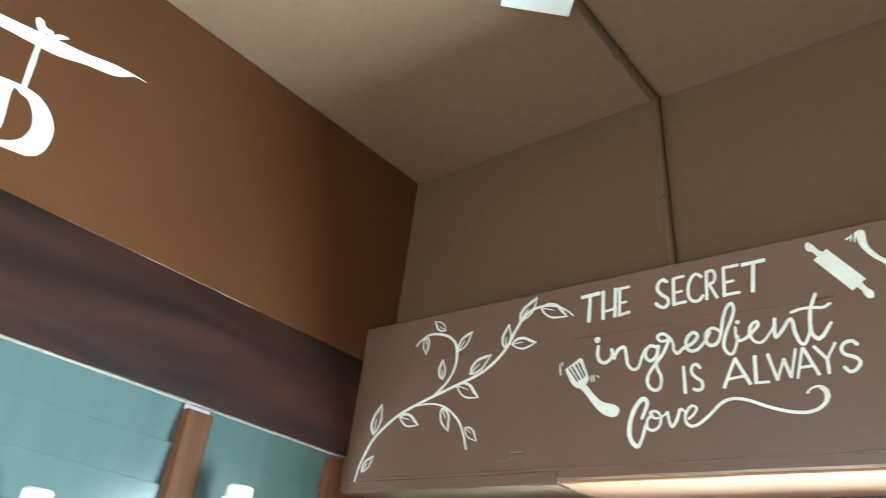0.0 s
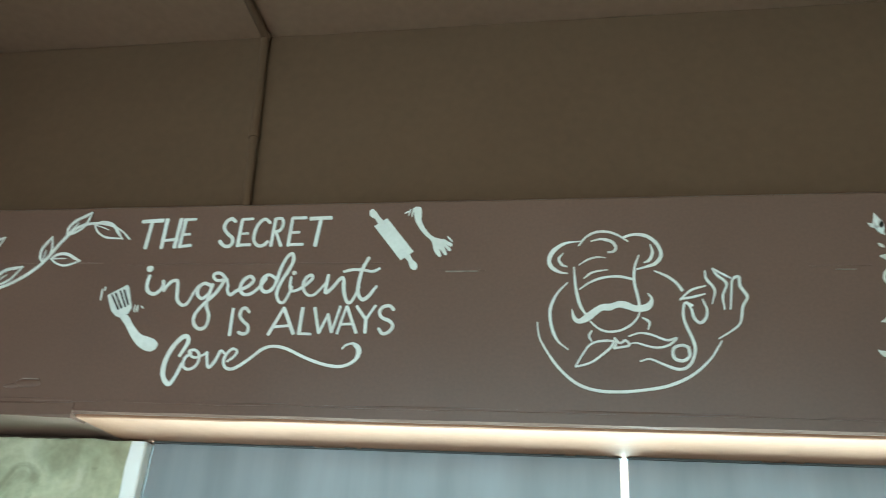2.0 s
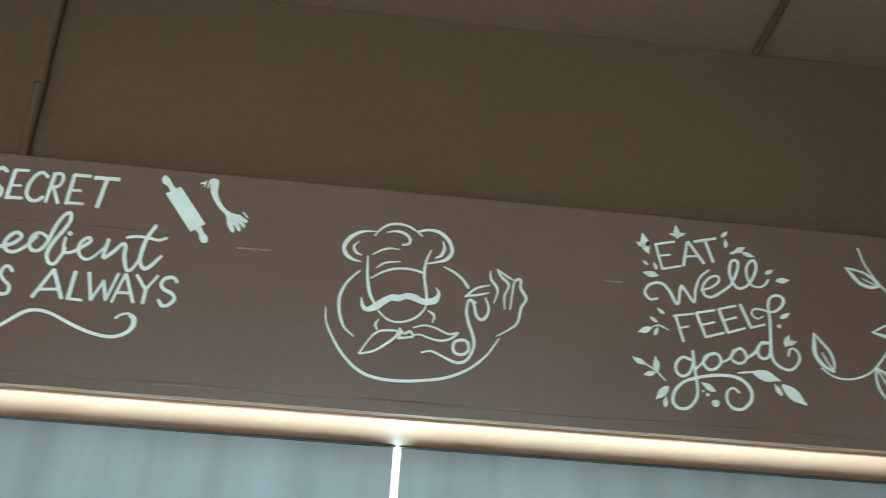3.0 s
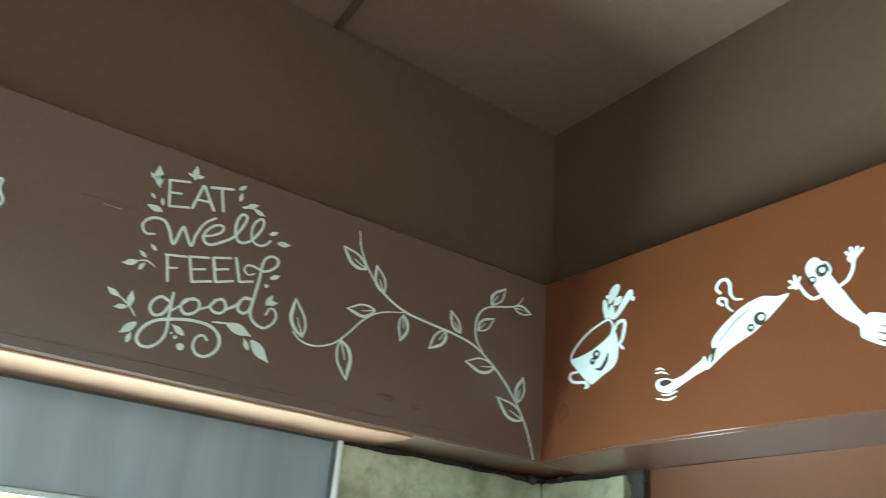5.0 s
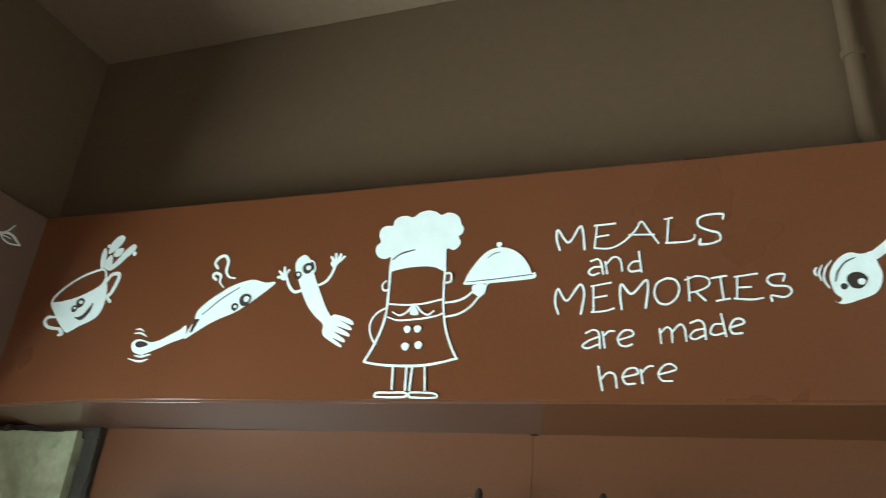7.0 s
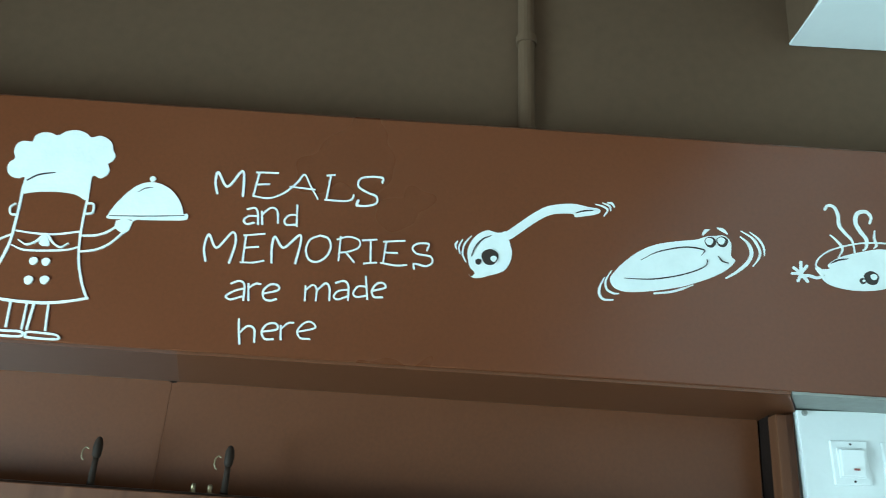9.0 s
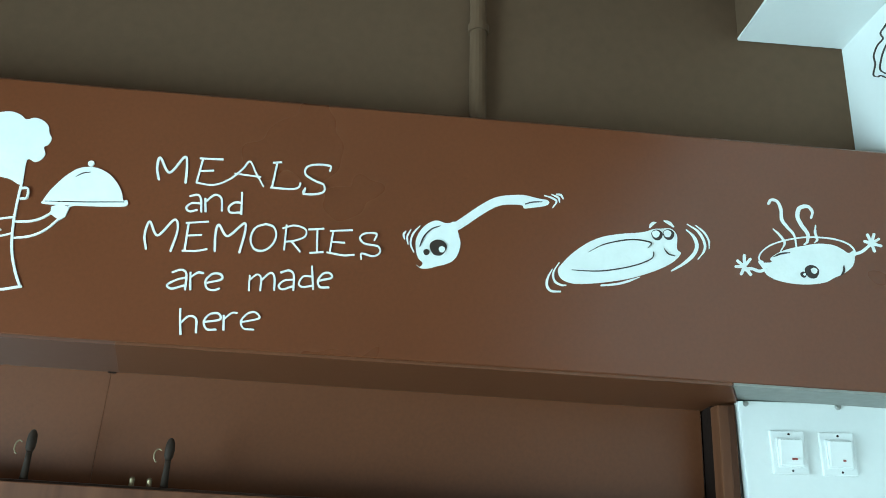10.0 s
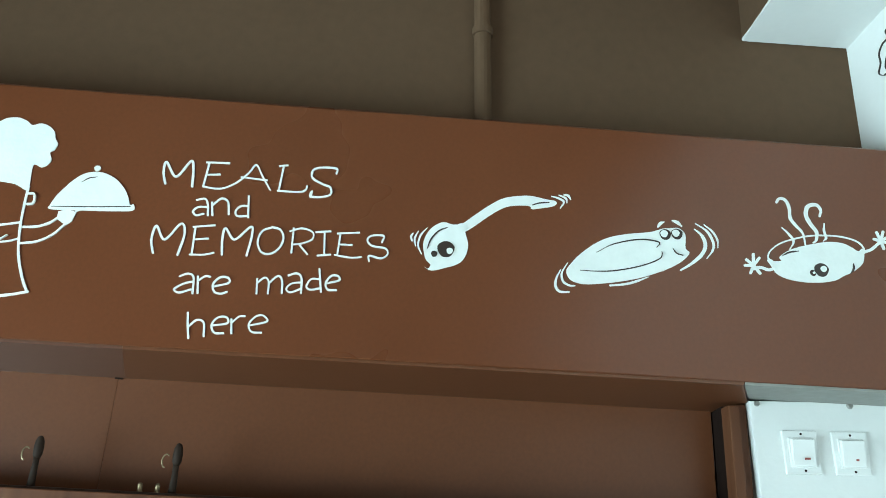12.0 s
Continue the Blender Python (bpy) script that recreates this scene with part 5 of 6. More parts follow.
art = Mural("fork_mural", "E", 0.767, 2.298, "white painted fork with curled prongs", "mural", 'painted utensils')
art.part("fork", CHALK)
art.fill([-4.30, 10.70, -5.60, 10.00, -6.10, 8.60, -5.60, 6.90, -4.60, 4.90, -3.40, 2.50, -1.80, -0.10, 0.20, -2.30, 2.20, -4.00, 2.40, -5.90, 4.20, -7.30, 6.50, -8.50, 6.50, -8.00, 4.50, -6.60, 7.10, -7.60, 7.00, -6.90, 4.80, -5.50, 7.80, -6.50, 7.70, -5.80, 5.10, -4.40, 8.10, -5.30, 7.90, -4.50, 5.40, -3.20, 8.40, -4.30, 8.10, -3.40, 6.00, -2.50, 4.30, -2.10, 3.50, -2.30, 1.90, -0.10, 0.30, 2.90, -1.30, 5.90, -2.50, 8.40, -3.20, 9.90])
art.part("side_stroke", CHALK)
art.stroke(6.5, [-7.60, 6.00, -6.60, 4.10, -5.20, 2.90, -3.50, 3.20], taper=(0.8, 1.0, 0.9))
art.stroke(6.0, [0.00, 4.10, 1.40, 4.80, 2.40, 6.30, 2.80, 7.80, 3.20, 8.50], taper=(0.9, 1.0, 0.7))
art.dot(-8.30, 6.30, 0.78)
art.dot(2.50, 8.40, 0.72)
art.part("ring", CHALK)
art.stroke(3.4, [-1.50, 7.80, -2.20, 9.10, -3.60, 9.30, -4.60, 8.10, -4.20, 6.50, -2.80, 6.10, -1.70, 6.90, -1.50, 7.80])
art.spots((-3.1, 7.7, 1.15, 0.25, 0.0, 0.5), (-5.1, 6.3, 0.85, 0.2, 0.1, 0.35))
art.part("side_tip", CHALK)
for u, v in ((-9.4, 7.4), (-8.4, 8.2), (-7.4, 7.6), (-9.6, 6.2)):
    art.stroke(5.5, [-8.3, 6.3, u, v])
art.part("side_tip", CHALK)
for u, v in ((2.6, 10.4), (3.7, 10.2), (4.6, 9.7), (1.7, 9.8)):
    art.stroke(5.5, [2.9, 8.2, u, v])

art = Mural("tall_hat_mural", "E", 0.98, 2.268, "white mural of a puffed hat, smock and domed tray", "mural")
art.part("line_drawing", CHALK, whole=True)
art.fill([-6.80, 9.20, -6.90, 11.90, -8.00, 11.70, -9.40, 12.10, -10.20, 13.30, -10.10, 14.50, -9.40, 15.30, -9.90, 16.60, -9.70, 18.00, -8.70, 18.60, -7.30, 18.60, -7.00, 19.70, -5.90, 20.40, -4.50, 20.40, -3.20, 20.00, -1.90, 20.90, -0.10, 21.20, 1.50, 20.70, 2.50, 20.00, 3.80, 20.40, 5.20, 20.00, 6.20, 19.10, 6.60, 17.90, 7.20, 16.90, 6.90, 15.80, 6.30, 15.30, 6.80, 14.10, 6.40, 13.10, 5.50, 12.60, 4.20, 12.80, 4.30, 8.70, 2.20, 9.40, -0.20, 9.70, -3.20, 9.60, -5.20, 9.30])
art.stroke(4.8, [-6.70, 10.30, -6.50, 6.90, -6.40, 3.50, -6.40, 0.70, -6.90, -2.20, -8.00, -5.30, -9.50, -8.30])
art.stroke(4.0, [4.30, 9.20, 4.40, 5.20, 4.70, 1.40, 5.40, -2.30, 6.70, -5.70, 8.00, -8.10])
art.stroke(5.0, [-9.50, -8.40, -6.60, -8.90, -2.70, -9.20, 1.50, -9.20, 5.20, -8.70, 8.10, -8.00], taper=(0.8, 1.0, 0.8))
art.stroke(3.3, [-5.90, 2.50, -2.50, 2.20, 0.80, 2.30, 4.40, 3.00])
art.stroke(3.3, [-6.00, 0.00, -3.80, -0.70, 0.00, -0.60, 3.20, -0.20, 4.90, 0.40], taper=(0.8, 1.0, 0.8))
art.stroke(3.6, [-6.50, 1.80, -8.20, 0.80, -9.20, -0.80, -9.20, -2.50, -8.40, -4.30, -7.70, -5.10])
art.stroke(4.0, [4.70, 2.30, 7.00, 2.50, 8.80, 3.20, 10.10, 4.30], taper=(0.9, 1.0, 0.9))
art.stroke(4.0, [5.20, -0.40, 7.70, 0.10, 9.70, 1.30, 11.20, 3.10], taper=(0.9, 1.0, 0.9))
art.fill([9.80, 5.20, 11.00, 5.70, 12.50, 5.30, 12.20, 3.70, 11.40, 3.00, 9.80, 4.00], sharp=True)
art.stroke(3.0, [12.10, 5.00, 12.90, 5.70, 14.10, 5.90], taper=(0.8, 1.0, 0.4))
art.fill([8.30, 6.20, 8.90, 7.70, 9.90, 9.30, 11.00, 10.70, 12.40, 11.90, 14.10, 12.40, 15.80, 12.20, 17.50, 11.40, 19.00, 10.00, 20.00, 8.40, 20.50, 7.10, 21.10, 7.20, 21.10, 6.20, 18.40, 5.90, 14.30, 5.70, 11.20, 5.60, 8.30, 5.60])
art.dot(14.30, 13.00, 0.50)
art.stroke(3.9, [-3.70, -9.40, -3.40, -13.40], sharp=True)
art.stroke(3.5, [-1.10, -9.40, -0.90, -13.60], sharp=True)
art.stroke(3.9, [0.00, -9.40, -0.10, -13.60], sharp=True)
art.stroke(3.5, [2.30, -9.50, 2.80, -13.60], sharp=True)
art.stroke(3.9, [-6.60, -14.50, -6.10, -14.00, -3.50, -14.00, -0.90, -14.00, -0.80, -14.70, -3.60, -14.80, -6.50, -14.70])
art.stroke(3.5, [0.00, -14.70, 0.10, -14.00, 2.80, -14.00, 4.70, -14.20, 5.00, -14.80, 2.50, -14.90, 0.00, -14.80])
art.dot(-1.80, -2.50, 0.66)
art.dot(0.20, -2.50, 0.66)
art.dot(-1.80, -5.70, 0.72)
art.dot(0.70, -5.50, 0.70)
art.stroke(3.9, [-5.10, 0.90, -3.60, 0.20, -2.10, 0.90, -0.90, 2.20, 0.50, 0.80, 1.90, 0.10, 3.00, 0.80], taper=(0.6, 1.0, 0.6))
art.fill([-0.90, 2.00, -1.60, 0.40, 0.00, 0.30])
art.stroke(3.3, [-7.20, 7.10, -7.80, 6.40, -7.50, 5.30, -6.70, 5.20])
art.stroke(3.3, [4.40, 7.90, 5.50, 7.90, 5.70, 6.40, 4.80, 6.10])
art.part("shade_line", INK, "thin dark line")
art.stroke(1.6, [8.60, 6.00, 14.30, 6.30, 20.70, 6.80], taper=(0.7, 1.0, 0.7))
art.stroke(1.7, [12.40, 10.50, 13.40, 11.20, 14.60, 11.50], taper=(0.4, 1.0, 0.4))
art.stroke(2.4, [-6.30, 11.40, -4.70, 12.50, -2.00, 13.10], taper=(0.9, 1.0, 0.4))

art = Mural("quote_mural", "E", 1.419, 2.28, "thin white lettering about meals and memories on the beam", "lettering")
art.part("letter", CHALK)
art.stroke(4.2, [-18.60, 10.00, -19.20, 12.00, -19.00, 13.80, -17.10, 11.30, -15.20, 14.20, -14.60, 13.00, -14.30, 9.80])
art.stroke(3.4, [-12.20, 14.20, -12.60, 9.90], sharp=True)
art.stroke(3.3, [-12.70, 14.20, -9.00, 14.30], sharp=True)
art.stroke(3.0, [-12.30, 12.00, -10.20, 12.20], sharp=True)
art.stroke(3.0, [-12.60, 9.90, -9.90, 9.70, -7.60, 10.80, -5.70, 12.80, -4.70, 14.30, -3.50, 12.40, -2.00, 10.10])
art.stroke(2.6, [-6.90, 12.00, -2.60, 11.70], sharp=True)
art.stroke(3.4, [-0.30, 14.40, -0.60, 10.00], sharp=True)
art.stroke(3.0, [-1.00, 14.40, 0.40, 14.60], sharp=True)
art.stroke(3.0, [-0.80, 10.00, 2.50, 10.00, 3.60, 10.40, 3.80, 11.10])
art.stroke(3.4, [8.30, 13.70, 8.20, 14.60, 5.80, 14.60, 4.50, 14.00, 4.50, 12.70, 6.20, 11.70, 7.50, 11.20, 7.70, 10.00, 6.40, 9.40, 4.50, 9.40, 4.70, 10.30, 4.50, 9.30])
art.part("letter", CHALK)
art.stroke(3.4, [-13.20, 7.50, -12.00, 7.80, -11.40, 6.90, -11.10, 5.00])
art.stroke(3.4, [-11.40, 6.40, -12.80, 6.30, -13.50, 5.50, -12.90, 4.90, -11.80, 5.20])
art.stroke(3.7, [-10.80, 7.30, -10.40, 5.00], sharp=True)
art.stroke(3.4, [-10.60, 6.80, -9.40, 8.00, -8.30, 7.50, -7.90, 5.40])
art.stroke(3.4, [-5.20, 8.80, -4.80, 5.00], sharp=True)
art.stroke(3.4, [-5.10, 7.00, -6.20, 6.90, -6.90, 6.00, -6.50, 5.20, -5.00, 5.30])
art.part("letter", CHALK)
art.stroke(3.8, [-18.50, -1.80, -19.10, 0.40, -18.70, 2.70, -17.10, 0.50, -15.00, 3.30, -14.20, 1.70, -14.70, -1.90])
art.stroke(3.4, [-12.70, 2.90, -12.60, -1.60], sharp=True)
art.stroke(3.0, [-13.10, 2.90, -9.70, 3.40], sharp=True)
art.stroke(3.0, [-12.70, 0.80, -10.40, 1.10], sharp=True)
art.stroke(3.0, [-12.90, -1.70, -10.80, -1.60, -9.30, -1.20])
art.stroke(3.8, [-8.00, -1.40, -8.30, 1.40, -8.00, 3.00, -6.40, 1.20, -4.20, 3.50, -3.80, 2.20, -4.20, -1.30])
art.stroke(3.3, [-0.80, 3.70, -2.30, 2.90, -2.80, 1.10, -2.10, -0.50, -0.70, -0.80, 0.60, 0.20, 1.10, 1.90, 0.50, 3.30, -0.80, 3.70])
art.stroke(3.0, [2.50, 3.80, 2.60, -0.40], sharp=True)
art.stroke(2.7, [2.00, 3.20, 3.80, 3.80, 5.50, 3.30, 5.60, 2.10, 4.20, 1.30, 2.80, 1.00])
art.stroke(3.0, [3.70, 1.00, 5.10, -0.50], sharp=True)
art.stroke(3.0, [7.40, 3.30, 7.70, -0.30], sharp=True)
art.stroke(3.0, [6.00, 3.30, 8.40, 3.60], sharp=True)
art.stroke(3.0, [6.60, -0.60, 8.70, -0.30], sharp=True)
art.stroke(3.0, [9.90, 3.40, 9.70, -0.40], sharp=True)
art.stroke(2.7, [9.40, 3.30, 12.90, 3.70], sharp=True)
art.stroke(2.7, [9.80, 1.50, 11.90, 1.50], sharp=True)
art.stroke(2.7, [9.30, -0.30, 11.80, -0.60, 13.50, -0.40])
art.stroke(3.0, [16.50, 2.30, 16.70, 3.40, 14.90, 3.30, 14.20, 2.50, 15.00, 1.60, 17.10, 1.30, 17.50, 0.30, 16.50, -0.40, 14.70, -0.10, 14.70, -1.00])
art.part("letter", CHALK)
art.stroke(3.4, [-13.80, -5.30, -12.60, -4.80, -11.70, -5.40, -11.50, -7.90])
art.stroke(3.4, [-11.70, -6.00, -13.10, -6.50, -14.30, -7.40, -13.50, -7.90, -11.80, -7.30])
art.stroke(3.4, [-11.10, -5.10, -10.70, -7.90], sharp=True)
art.stroke(3.4, [-10.90, -5.80, -10.00, -5.10, -9.20, -5.10])
art.stroke(3.4, [-8.40, -6.60, -6.30, -5.90, -6.50, -5.10, -7.70, -5.10, -8.60, -6.20, -8.30, -7.40, -7.30, -7.70, -6.40, -7.40])
art.part("letter", CHALK)
art.stroke(3.0, [-2.10, -4.90, -1.90, -7.40], sharp=True)
art.stroke(3.0, [-2.00, -5.60, -1.00, -4.70, -0.30, -5.30, -0.20, -7.20])
art.stroke(3.4, [-0.20, -5.50, 1.00, -4.30, 1.70, -5.00, 1.90, -7.00])
art.stroke(3.4, [2.60, -4.10, 3.80, -3.70, 4.60, -4.40, 4.80, -6.80])
art.stroke(3.0, [4.60, -5.10, 3.20, -5.40, 2.50, -6.30, 3.20, -6.80, 4.60, -6.20])
art.stroke(3.4, [7.20, -2.70, 7.80, -6.50], sharp=True)
art.stroke(3.0, [7.40, -4.40, 6.10, -4.50, 5.50, -5.70, 6.20, -6.20, 7.50, -5.90])
art.stroke(3.4, [8.60, -5.00, 10.40, -4.40, 10.10, -3.70, 9.10, -3.80, 8.40, -5.00, 8.80, -6.00, 10.10, -6.00])
art.part("letter", CHALK)
art.stroke(3.4, [-11.70, -10.90, -11.40, -12.90, -11.00, -14.90], sharp=True)
art.stroke(3.4, [-11.30, -13.10, -10.20, -12.00, -9.10, -12.40, -8.80, -14.40])
art.stroke(3.4, [-7.70, -12.70, -5.60, -12.20, -5.90, -11.30, -7.20, -11.50, -7.90, -12.70, -7.30, -13.80, -6.00, -13.80])
art.stroke(3.4, [-5.10, -11.50, -4.80, -13.80], sharp=True)
art.stroke(3.0, [-4.90, -12.00, -4.00, -11.10, -3.20, -11.00])
art.stroke(3.0, [-2.40, -12.40, 0.20, -11.60, -0.50, -10.70, -1.60, -11.00, -2.40, -12.20, -1.90, -13.30, -0.40, -13.40])

art = Mural("ladle_mural", "E", 1.712, 2.327, "white painted round ladle with a curved handle", "mural", 'painted utensils')
art.part("bowl", CHALK)
art.fill([-5.90, -6.00, -5.40, -6.30, -5.00, -5.60, -5.80, -4.70, -6.20, -3.30, -6.30, -1.90, -5.80, -0.40, -4.90, 0.80, -3.90, 1.50, -3.00, 1.70, -1.90, 1.40, -1.00, 1.40, 0.00, 0.80, 0.50, -0.70, 0.80, -2.00, 0.50, -3.60, -0.20, -4.80, -1.30, -5.50, -2.80, -6.00, -3.90, -6.40, -5.10, -6.50])
art.part("handle", CHALK)
art.fill([-1.10, 1.30, -0.10, 1.80, 1.70, 3.30, 3.90, 5.10, 6.10, 6.50, 8.40, 7.10, 10.70, 7.30, 13.00, 6.90, 14.60, 6.70, 14.90, 6.20, 14.20, 5.70, 12.60, 5.30, 10.90, 5.00, 10.50, 5.50, 8.90, 5.50, 7.10, 5.20, 5.50, 4.40, 3.50, 2.90, 1.60, 1.30, 0.00, 0.30])
art.part("shine_mark", INK, "dark shine lines")
art.stroke(2.2, [-5.60, -2.90, -5.10, -1.30, -4.00, 0.10, -2.60, 0.80], taper=(0.8, 1.0, 0.5))
art.stroke(2.2, [11.00, 5.70, 12.10, 6.10, 13.70, 6.30], taper=(0.8, 1.0, 0.4))
art.part("shake_mark", CHALK)
art.stroke(3.2, [-5.80, 0.60, -6.80, -0.80, -7.10, -2.50, -6.50, -3.90], taper=(0.5, 1.0, 0.6))
art.stroke(3.2, [-7.20, -0.10, -7.70, -1.40, -7.50, -2.60], taper=(0.5, 1.0, 0.6))
art.stroke(3.6, [-8.00, -0.50, -8.30, -1.10, -8.10, -1.80], taper=(0.6, 1.0, 0.6))
art.stroke(3.2, [14.10, 7.50, 15.30, 7.20, 16.10, 6.60, 15.50, 5.50], taper=(0.5, 1.0, 0.7))
art.stroke(3.2, [15.30, 7.80, 16.40, 7.30, 16.60, 6.50], taper=(0.5, 1.0, 0.6))
art.stroke(3.6, [16.10, 7.90, 16.80, 7.80, 17.20, 7.20], taper=(0.6, 1.0, 0.6))
art.part("neck", CHALK)
art.lift = 0.0022
art.dot(-0.35, 0.85, 0.85)
art.spots((-2.7, -2.9, 1.35, 0.6, -0.3, 0.5), (-4.5, -3.8, 0.5, 0.1, 0.0, 0.0))

art = Mural("plate_mural", "E", 1.966, 2.304, "white painted oval plate with shake marks", "mural", 'painted utensils')
art.part("plate", CHALK)
art.fill([-9.00, -2.90, -8.30, -1.70, -6.80, 0.00, -4.50, 1.90, -1.80, 3.30, 1.50, 4.10, 4.70, 4.60, 6.60, 5.30, 8.00, 5.50, 9.40, 5.60, 10.40, 4.50, 10.30, 2.20, 10.90, 1.40, 9.60, -0.10, 7.30, -1.50, 4.50, -2.70, 1.80, -3.60, -1.80, -4.40, -5.40, -4.90, -7.20, -4.80, -8.50, -4.20])
art.part("shine_mark", INK, "dark rim lines")
art.stroke(2.2, [-4.10, 0.50, -1.80, 1.90, 1.00, 2.80, 3.30, 3.20, 5.10, 3.10, 6.10, 2.80, 5.60, 2.00], taper=(0.4, 1.0, 0.6))
art.stroke(2.0, [-6.80, -2.70, -4.50, -2.70, -1.80, -2.50, 1.40, -1.80, 4.10, -0.90, 6.00, 0.10, 6.40, 0.80, 6.40, 1.30], taper=(0.4, 1.0, 0.5))
art.part("shake_mark", CHALK)
art.stroke(3.6, [-8.80, -1.60, -9.70, -3.30, -9.50, -4.70, -8.50, -5.30, -7.70, -5.30], taper=(0.5, 1.0, 0.6))
art.stroke(4.1, [-9.90, -2.80, -10.60, -4.30, -10.70, -5.60, -10.00, -6.40, -8.60, -6.40], taper=(0.5, 1.0, 0.7))
art.stroke(4.1, [-2.10, -4.90, 0.40, -4.50, 2.20, -3.90, 4.00, -3.10], taper=(0.8, 1.0, 0.4))
art.stroke(6.3, [12.00, 5.60, 13.10, 4.60, 13.60, 3.00, 12.90, 1.30, 11.10, -0.40, 9.30, -1.60], taper=(0.3, 1.0, 0.5))
art.stroke(4.1, [12.20, 6.60, 14.00, 5.40, 14.90, 3.50, 14.70, 2.10, 13.70, 0.70], taper=(0.4, 1.0, 0.5))
art.stroke(3.1, [13.60, 6.50, 14.90, 5.40, 15.60, 4.00, 15.60, 2.60], taper=(0.5, 1.0, 0.4))
art.part("shake_mark", CHALK)
art.stroke(5.5, [6.00, 5.60, 6.40, 6.20, 7.00, 6.50], taper=(0.6, 1.0, 0.4))
art.part("shake_mark", CHALK)
art.stroke(5.5, [8.40, 6.90, 9.20, 6.60, 9.90, 6.00], taper=(0.4, 1.0, 0.5))
art.part("shine_mark", INK, "dark rim lines")
art.stroke(2.0, [8.20, 2.00, 8.80, 1.20, 9.80, 0.90], taper=(0.4, 1.0, 0.6))
art.spots((7.1, 4.3, 0.92, -0.22, 0.08, 0.6), (9.0, 4.5, 0.92, -0.22, 0.08, 0.6))

art = Mural("pan_mural", "E", 2.281, 2.333, "white painted steaming pan with two handles", "mural", 'painted utensils')
art.part("pan", CHALK)
art.fill([-8.00, -1.80, -7.10, -2.00, -5.70, -1.80, -5.90, -1.20, -4.70, -0.20, -2.70, 0.70, 0.10, 1.50, 2.50, 2.00, 4.80, 1.90, 6.20, 1.30, 7.20, 0.70, 8.00, 1.20, 8.20, 0.40, 7.80, -1.20, 6.80, -2.30, 5.60, -3.10, 4.40, -3.70, 2.80, -4.60, 0.40, -5.10, -2.40, -5.20, -5.10, -4.80, -6.70, -4.00, -7.20, -3.10])
art.part("rim", CHALK)
art.stroke(2.7, [-7.20, -1.90, -7.80, -1.40, -7.30, -0.20, -5.70, 1.10, -3.60, 2.00, -0.70, 2.80, 2.20, 3.10, 5.00, 3.00, 7.20, 2.40, 8.20, 1.40, 8.20, 0.40], taper=(0.9, 1.0, 0.9))
art.part("handle", CHALK)
art.stroke(5.4, [-6.80, -3.10, -7.90, -3.50, -9.10, -3.20, -10.30, -3.40], taper=(0.9, 1.0, 1.2))
art.part("handle", CHALK)
art.stroke(5.4, [8.10, 0.60, 9.40, 1.10, 10.50, 2.00, 11.60, 3.00], taper=(0.9, 1.0, 1.2))
art.part("steam_mark", CHALK)
art.stroke(5.4, [-5.40, 8.50, -4.90, 9.20, -3.90, 9.00, -3.40, 7.60, -3.40, 5.80, -2.60, 4.50, -1.60, 3.20, -1.40, 1.20], taper=(0.9, 1.0, 0.4))
art.stroke(6.3, [1.60, 6.50, 1.90, 7.60, 1.20, 8.50, -0.20, 8.10, -0.70, 6.60, -0.20, 5.10, 0.70, 3.60, 0.50, 2.20, 0.00, 1.70], taper=(0.6, 1.1, 0.5))
art.stroke(3.6, [-5.00, 4.00, -4.00, 3.00, -3.30, 1.70, -4.10, 0.20], taper=(0.5, 1.0, 0.5))
art.stroke(4.0, [2.20, 5.20, 2.00, 3.90, 2.20, 2.70, 1.70, 2.10], taper=(0.5, 1.0, 0.4))
art.part("handle_tip", CHALK)
for u, v in ((-11.7, -3.0), (-11.4, -2.0), (-10.2, -1.0), (-9.3, -1.6), (-10.9, -4.2), (-9.4, -4.2)):
    art.stroke(5.0, [-10.3, -2.9, u, v])
art.part("handle_tip", CHALK)
for u, v in ((12.6, 3.6), (11.9, 4.4), (10.8, 4.2), (10.2, 3.0), (12.8, 2.4), (11.6, 1.4)):
    art.stroke(5.0, [11.3, 2.7, u, v])
art.part("shade_line", INK, "dark curved line")
art.stroke(3.0, [-5.40, -0.90, -4.20, -0.30, -2.70, 0.00], taper=(0.5, 1.0, 0.4))
art.part("shade_line", INK, "dark curved line")
art.stroke(3.6, [6.10, -1.60, 6.00, -2.50, 5.50, -3.20], taper=(0.5, 1.0, 0.5))
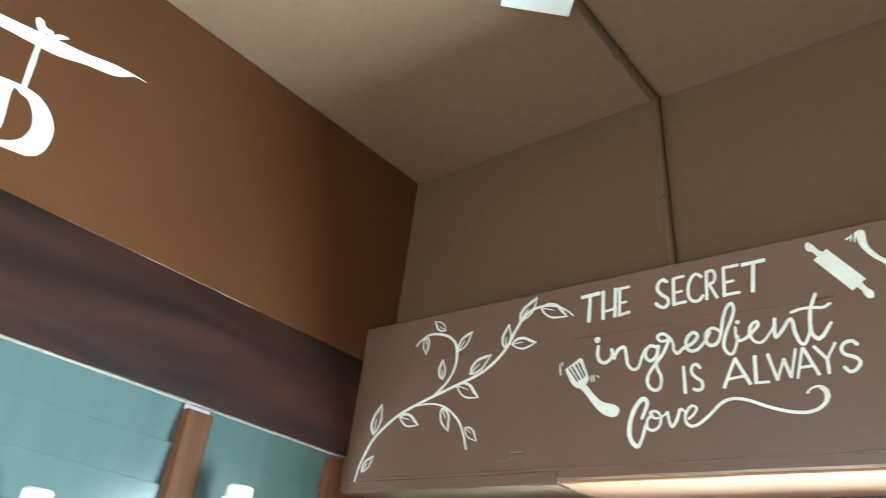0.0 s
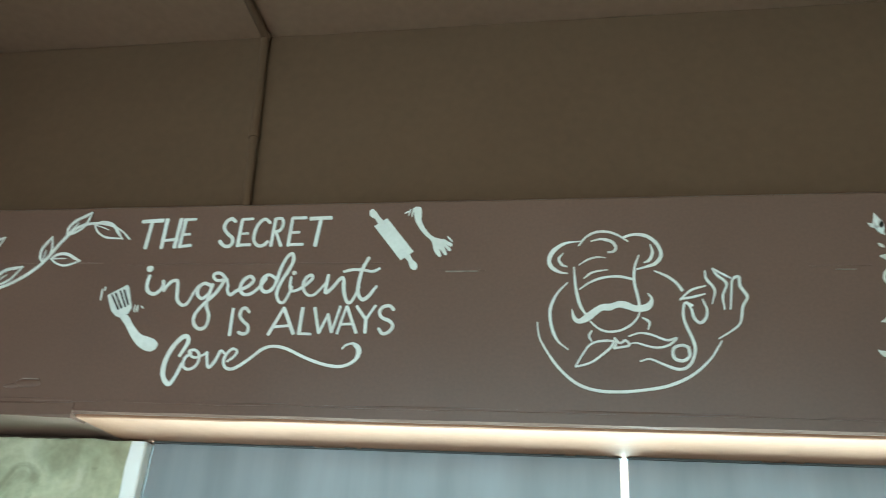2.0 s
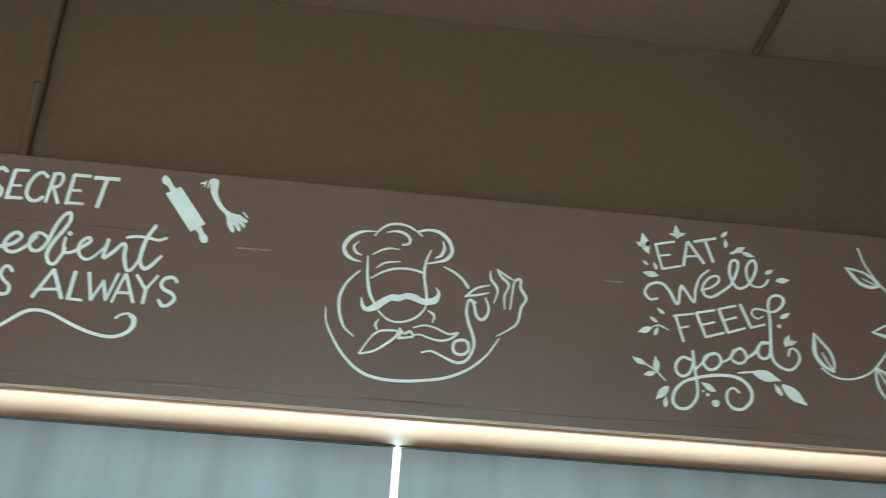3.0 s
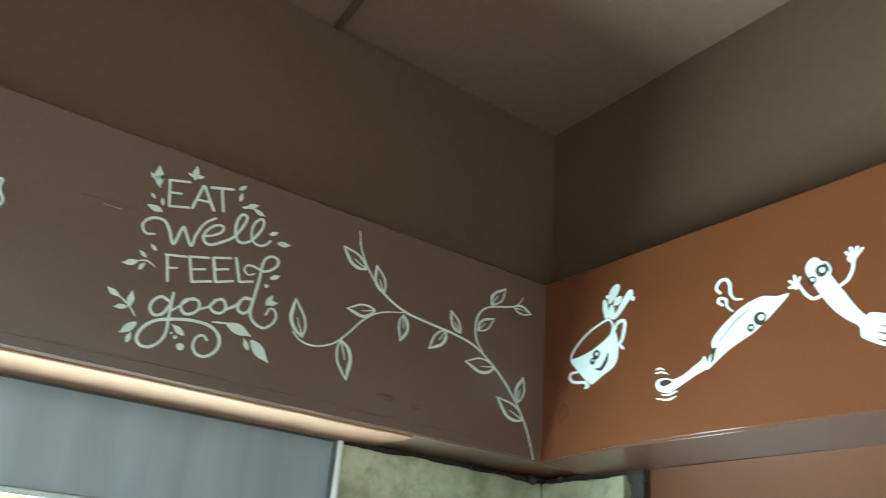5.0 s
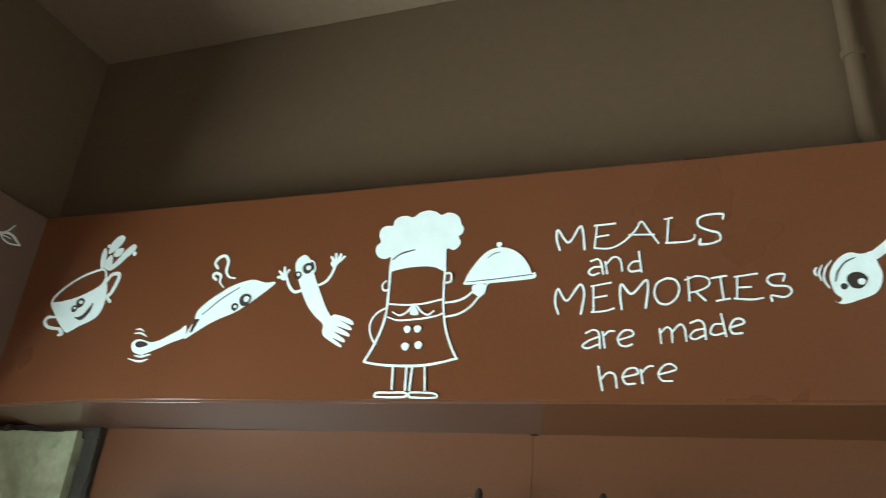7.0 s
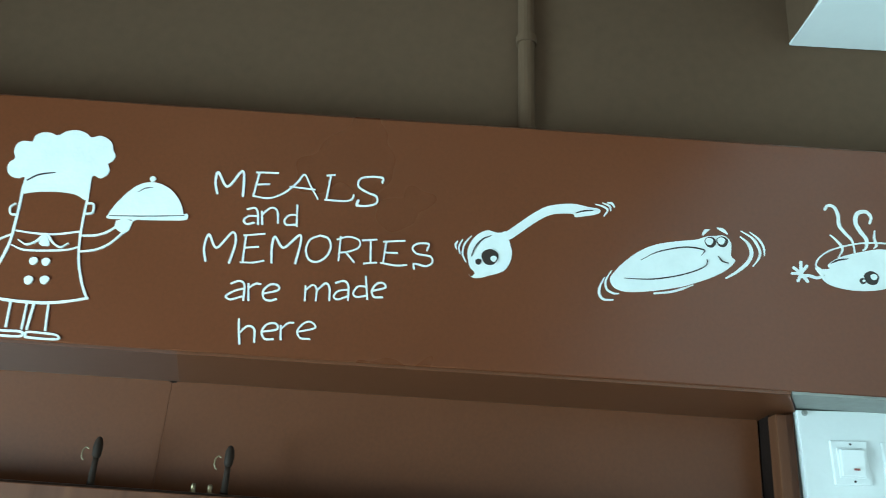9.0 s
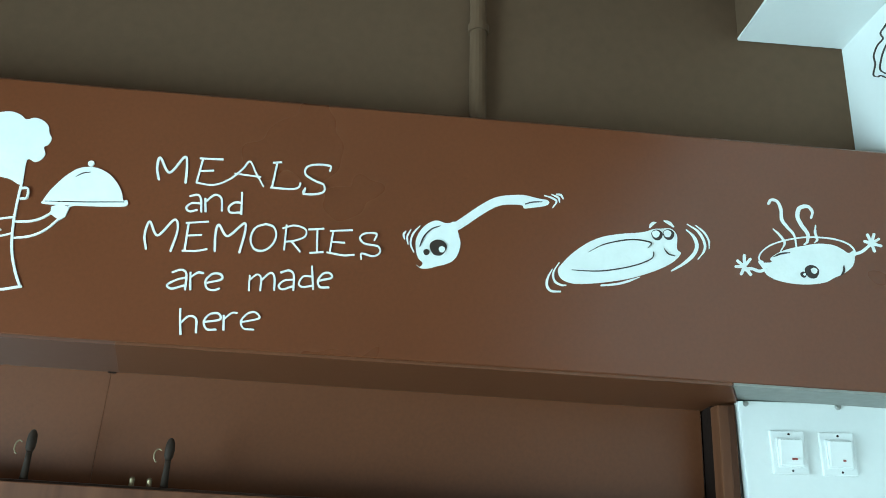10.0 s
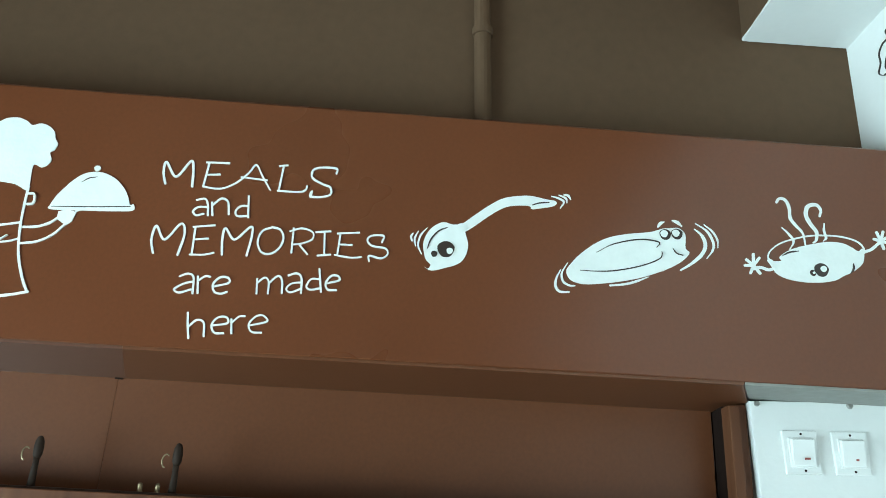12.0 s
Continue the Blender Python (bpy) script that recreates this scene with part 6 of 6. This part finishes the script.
art.spots((0.7, -3.0, 1.15, 0.3, 0.15, 0.5), (-0.75, -3.6, 0.5, 0.1, 0.0, 0.2))

art = Mural("sword_mural", "W", -1.044, 2.699, "large white painted sweeping band and bowl shape", "mural")
art.part("band", CHALK)
art.fill([-28.00, 9.10, -19.80, 9.50, -11.20, 10.70, -5.50, 11.60, 0.40, 12.70, 6.70, 13.70, 13.10, 15.30, 16.10, 15.70, 18.70, 15.90, 21.50, 15.90, 18.60, 15.50, 16.50, 13.90, 14.30, 12.70, 11.40, 11.90, 7.60, 11.10, 1.70, 9.20, -4.40, 8.60, -10.20, 8.10, -18.80, 6.90, -26.90, 6.20])
art.part("bowl", CHALK)
art.fill([-12.70, -3.10, -6.30, -2.30, -1.80, -1.60, 1.90, -2.00, 5.00, -4.10, 6.90, -7.30, 7.10, -10.80, 6.10, -14.00, 3.90, -15.60, 1.20, -16.00, -2.10, -16.50, -7.10, -17.60, -7.60, -16.30, -2.50, -15.40, 0.40, -14.00, 2.10, -12.20, 2.80, -9.60, 2.20, -6.70, 0.30, -4.00, -1.60, -3.50, -3.30, -3.50, -2.40, -12.60, -4.70, -12.60, -10.90, -7.80])
art.part("pole", CHALK)
art.stroke(12.2, [-2.30, 9.00, -1.50, -2.60], sharp=True)
art.part("tassel", CHALK)
art.fill([-4.80, 14.40, -4.40, 15.20, -3.30, 15.10, -2.50, 14.00, -0.90, 14.00, -0.40, 13.40, 0.80, 14.40, 2.60, 14.60, 0.80, 13.00, -0.40, 12.10, -1.70, 12.70, -2.90, 12.00, -4.00, 12.80])

art = Mural("line_mural", "S", -0.002, 2.735, "fine dark line drawing on the white wall", "mural")
art.part("outline", INK)
art.stroke(2.9, [5.30, 4.60, 2.80, 3.80, 1.20, 3.30, 1.60, 1.80, -0.20, 1.60, -1.60, 0.40, -1.60, -1.50, -2.50, -3.10, -1.30, -4.30, -0.50, -4.50, 0.90, -5.80, 2.80, -6.50])
art.stroke(2.6, [3.80, 0.90, 1.10, -0.70, -0.40, -3.10, 0.80, -4.90])
art.close()
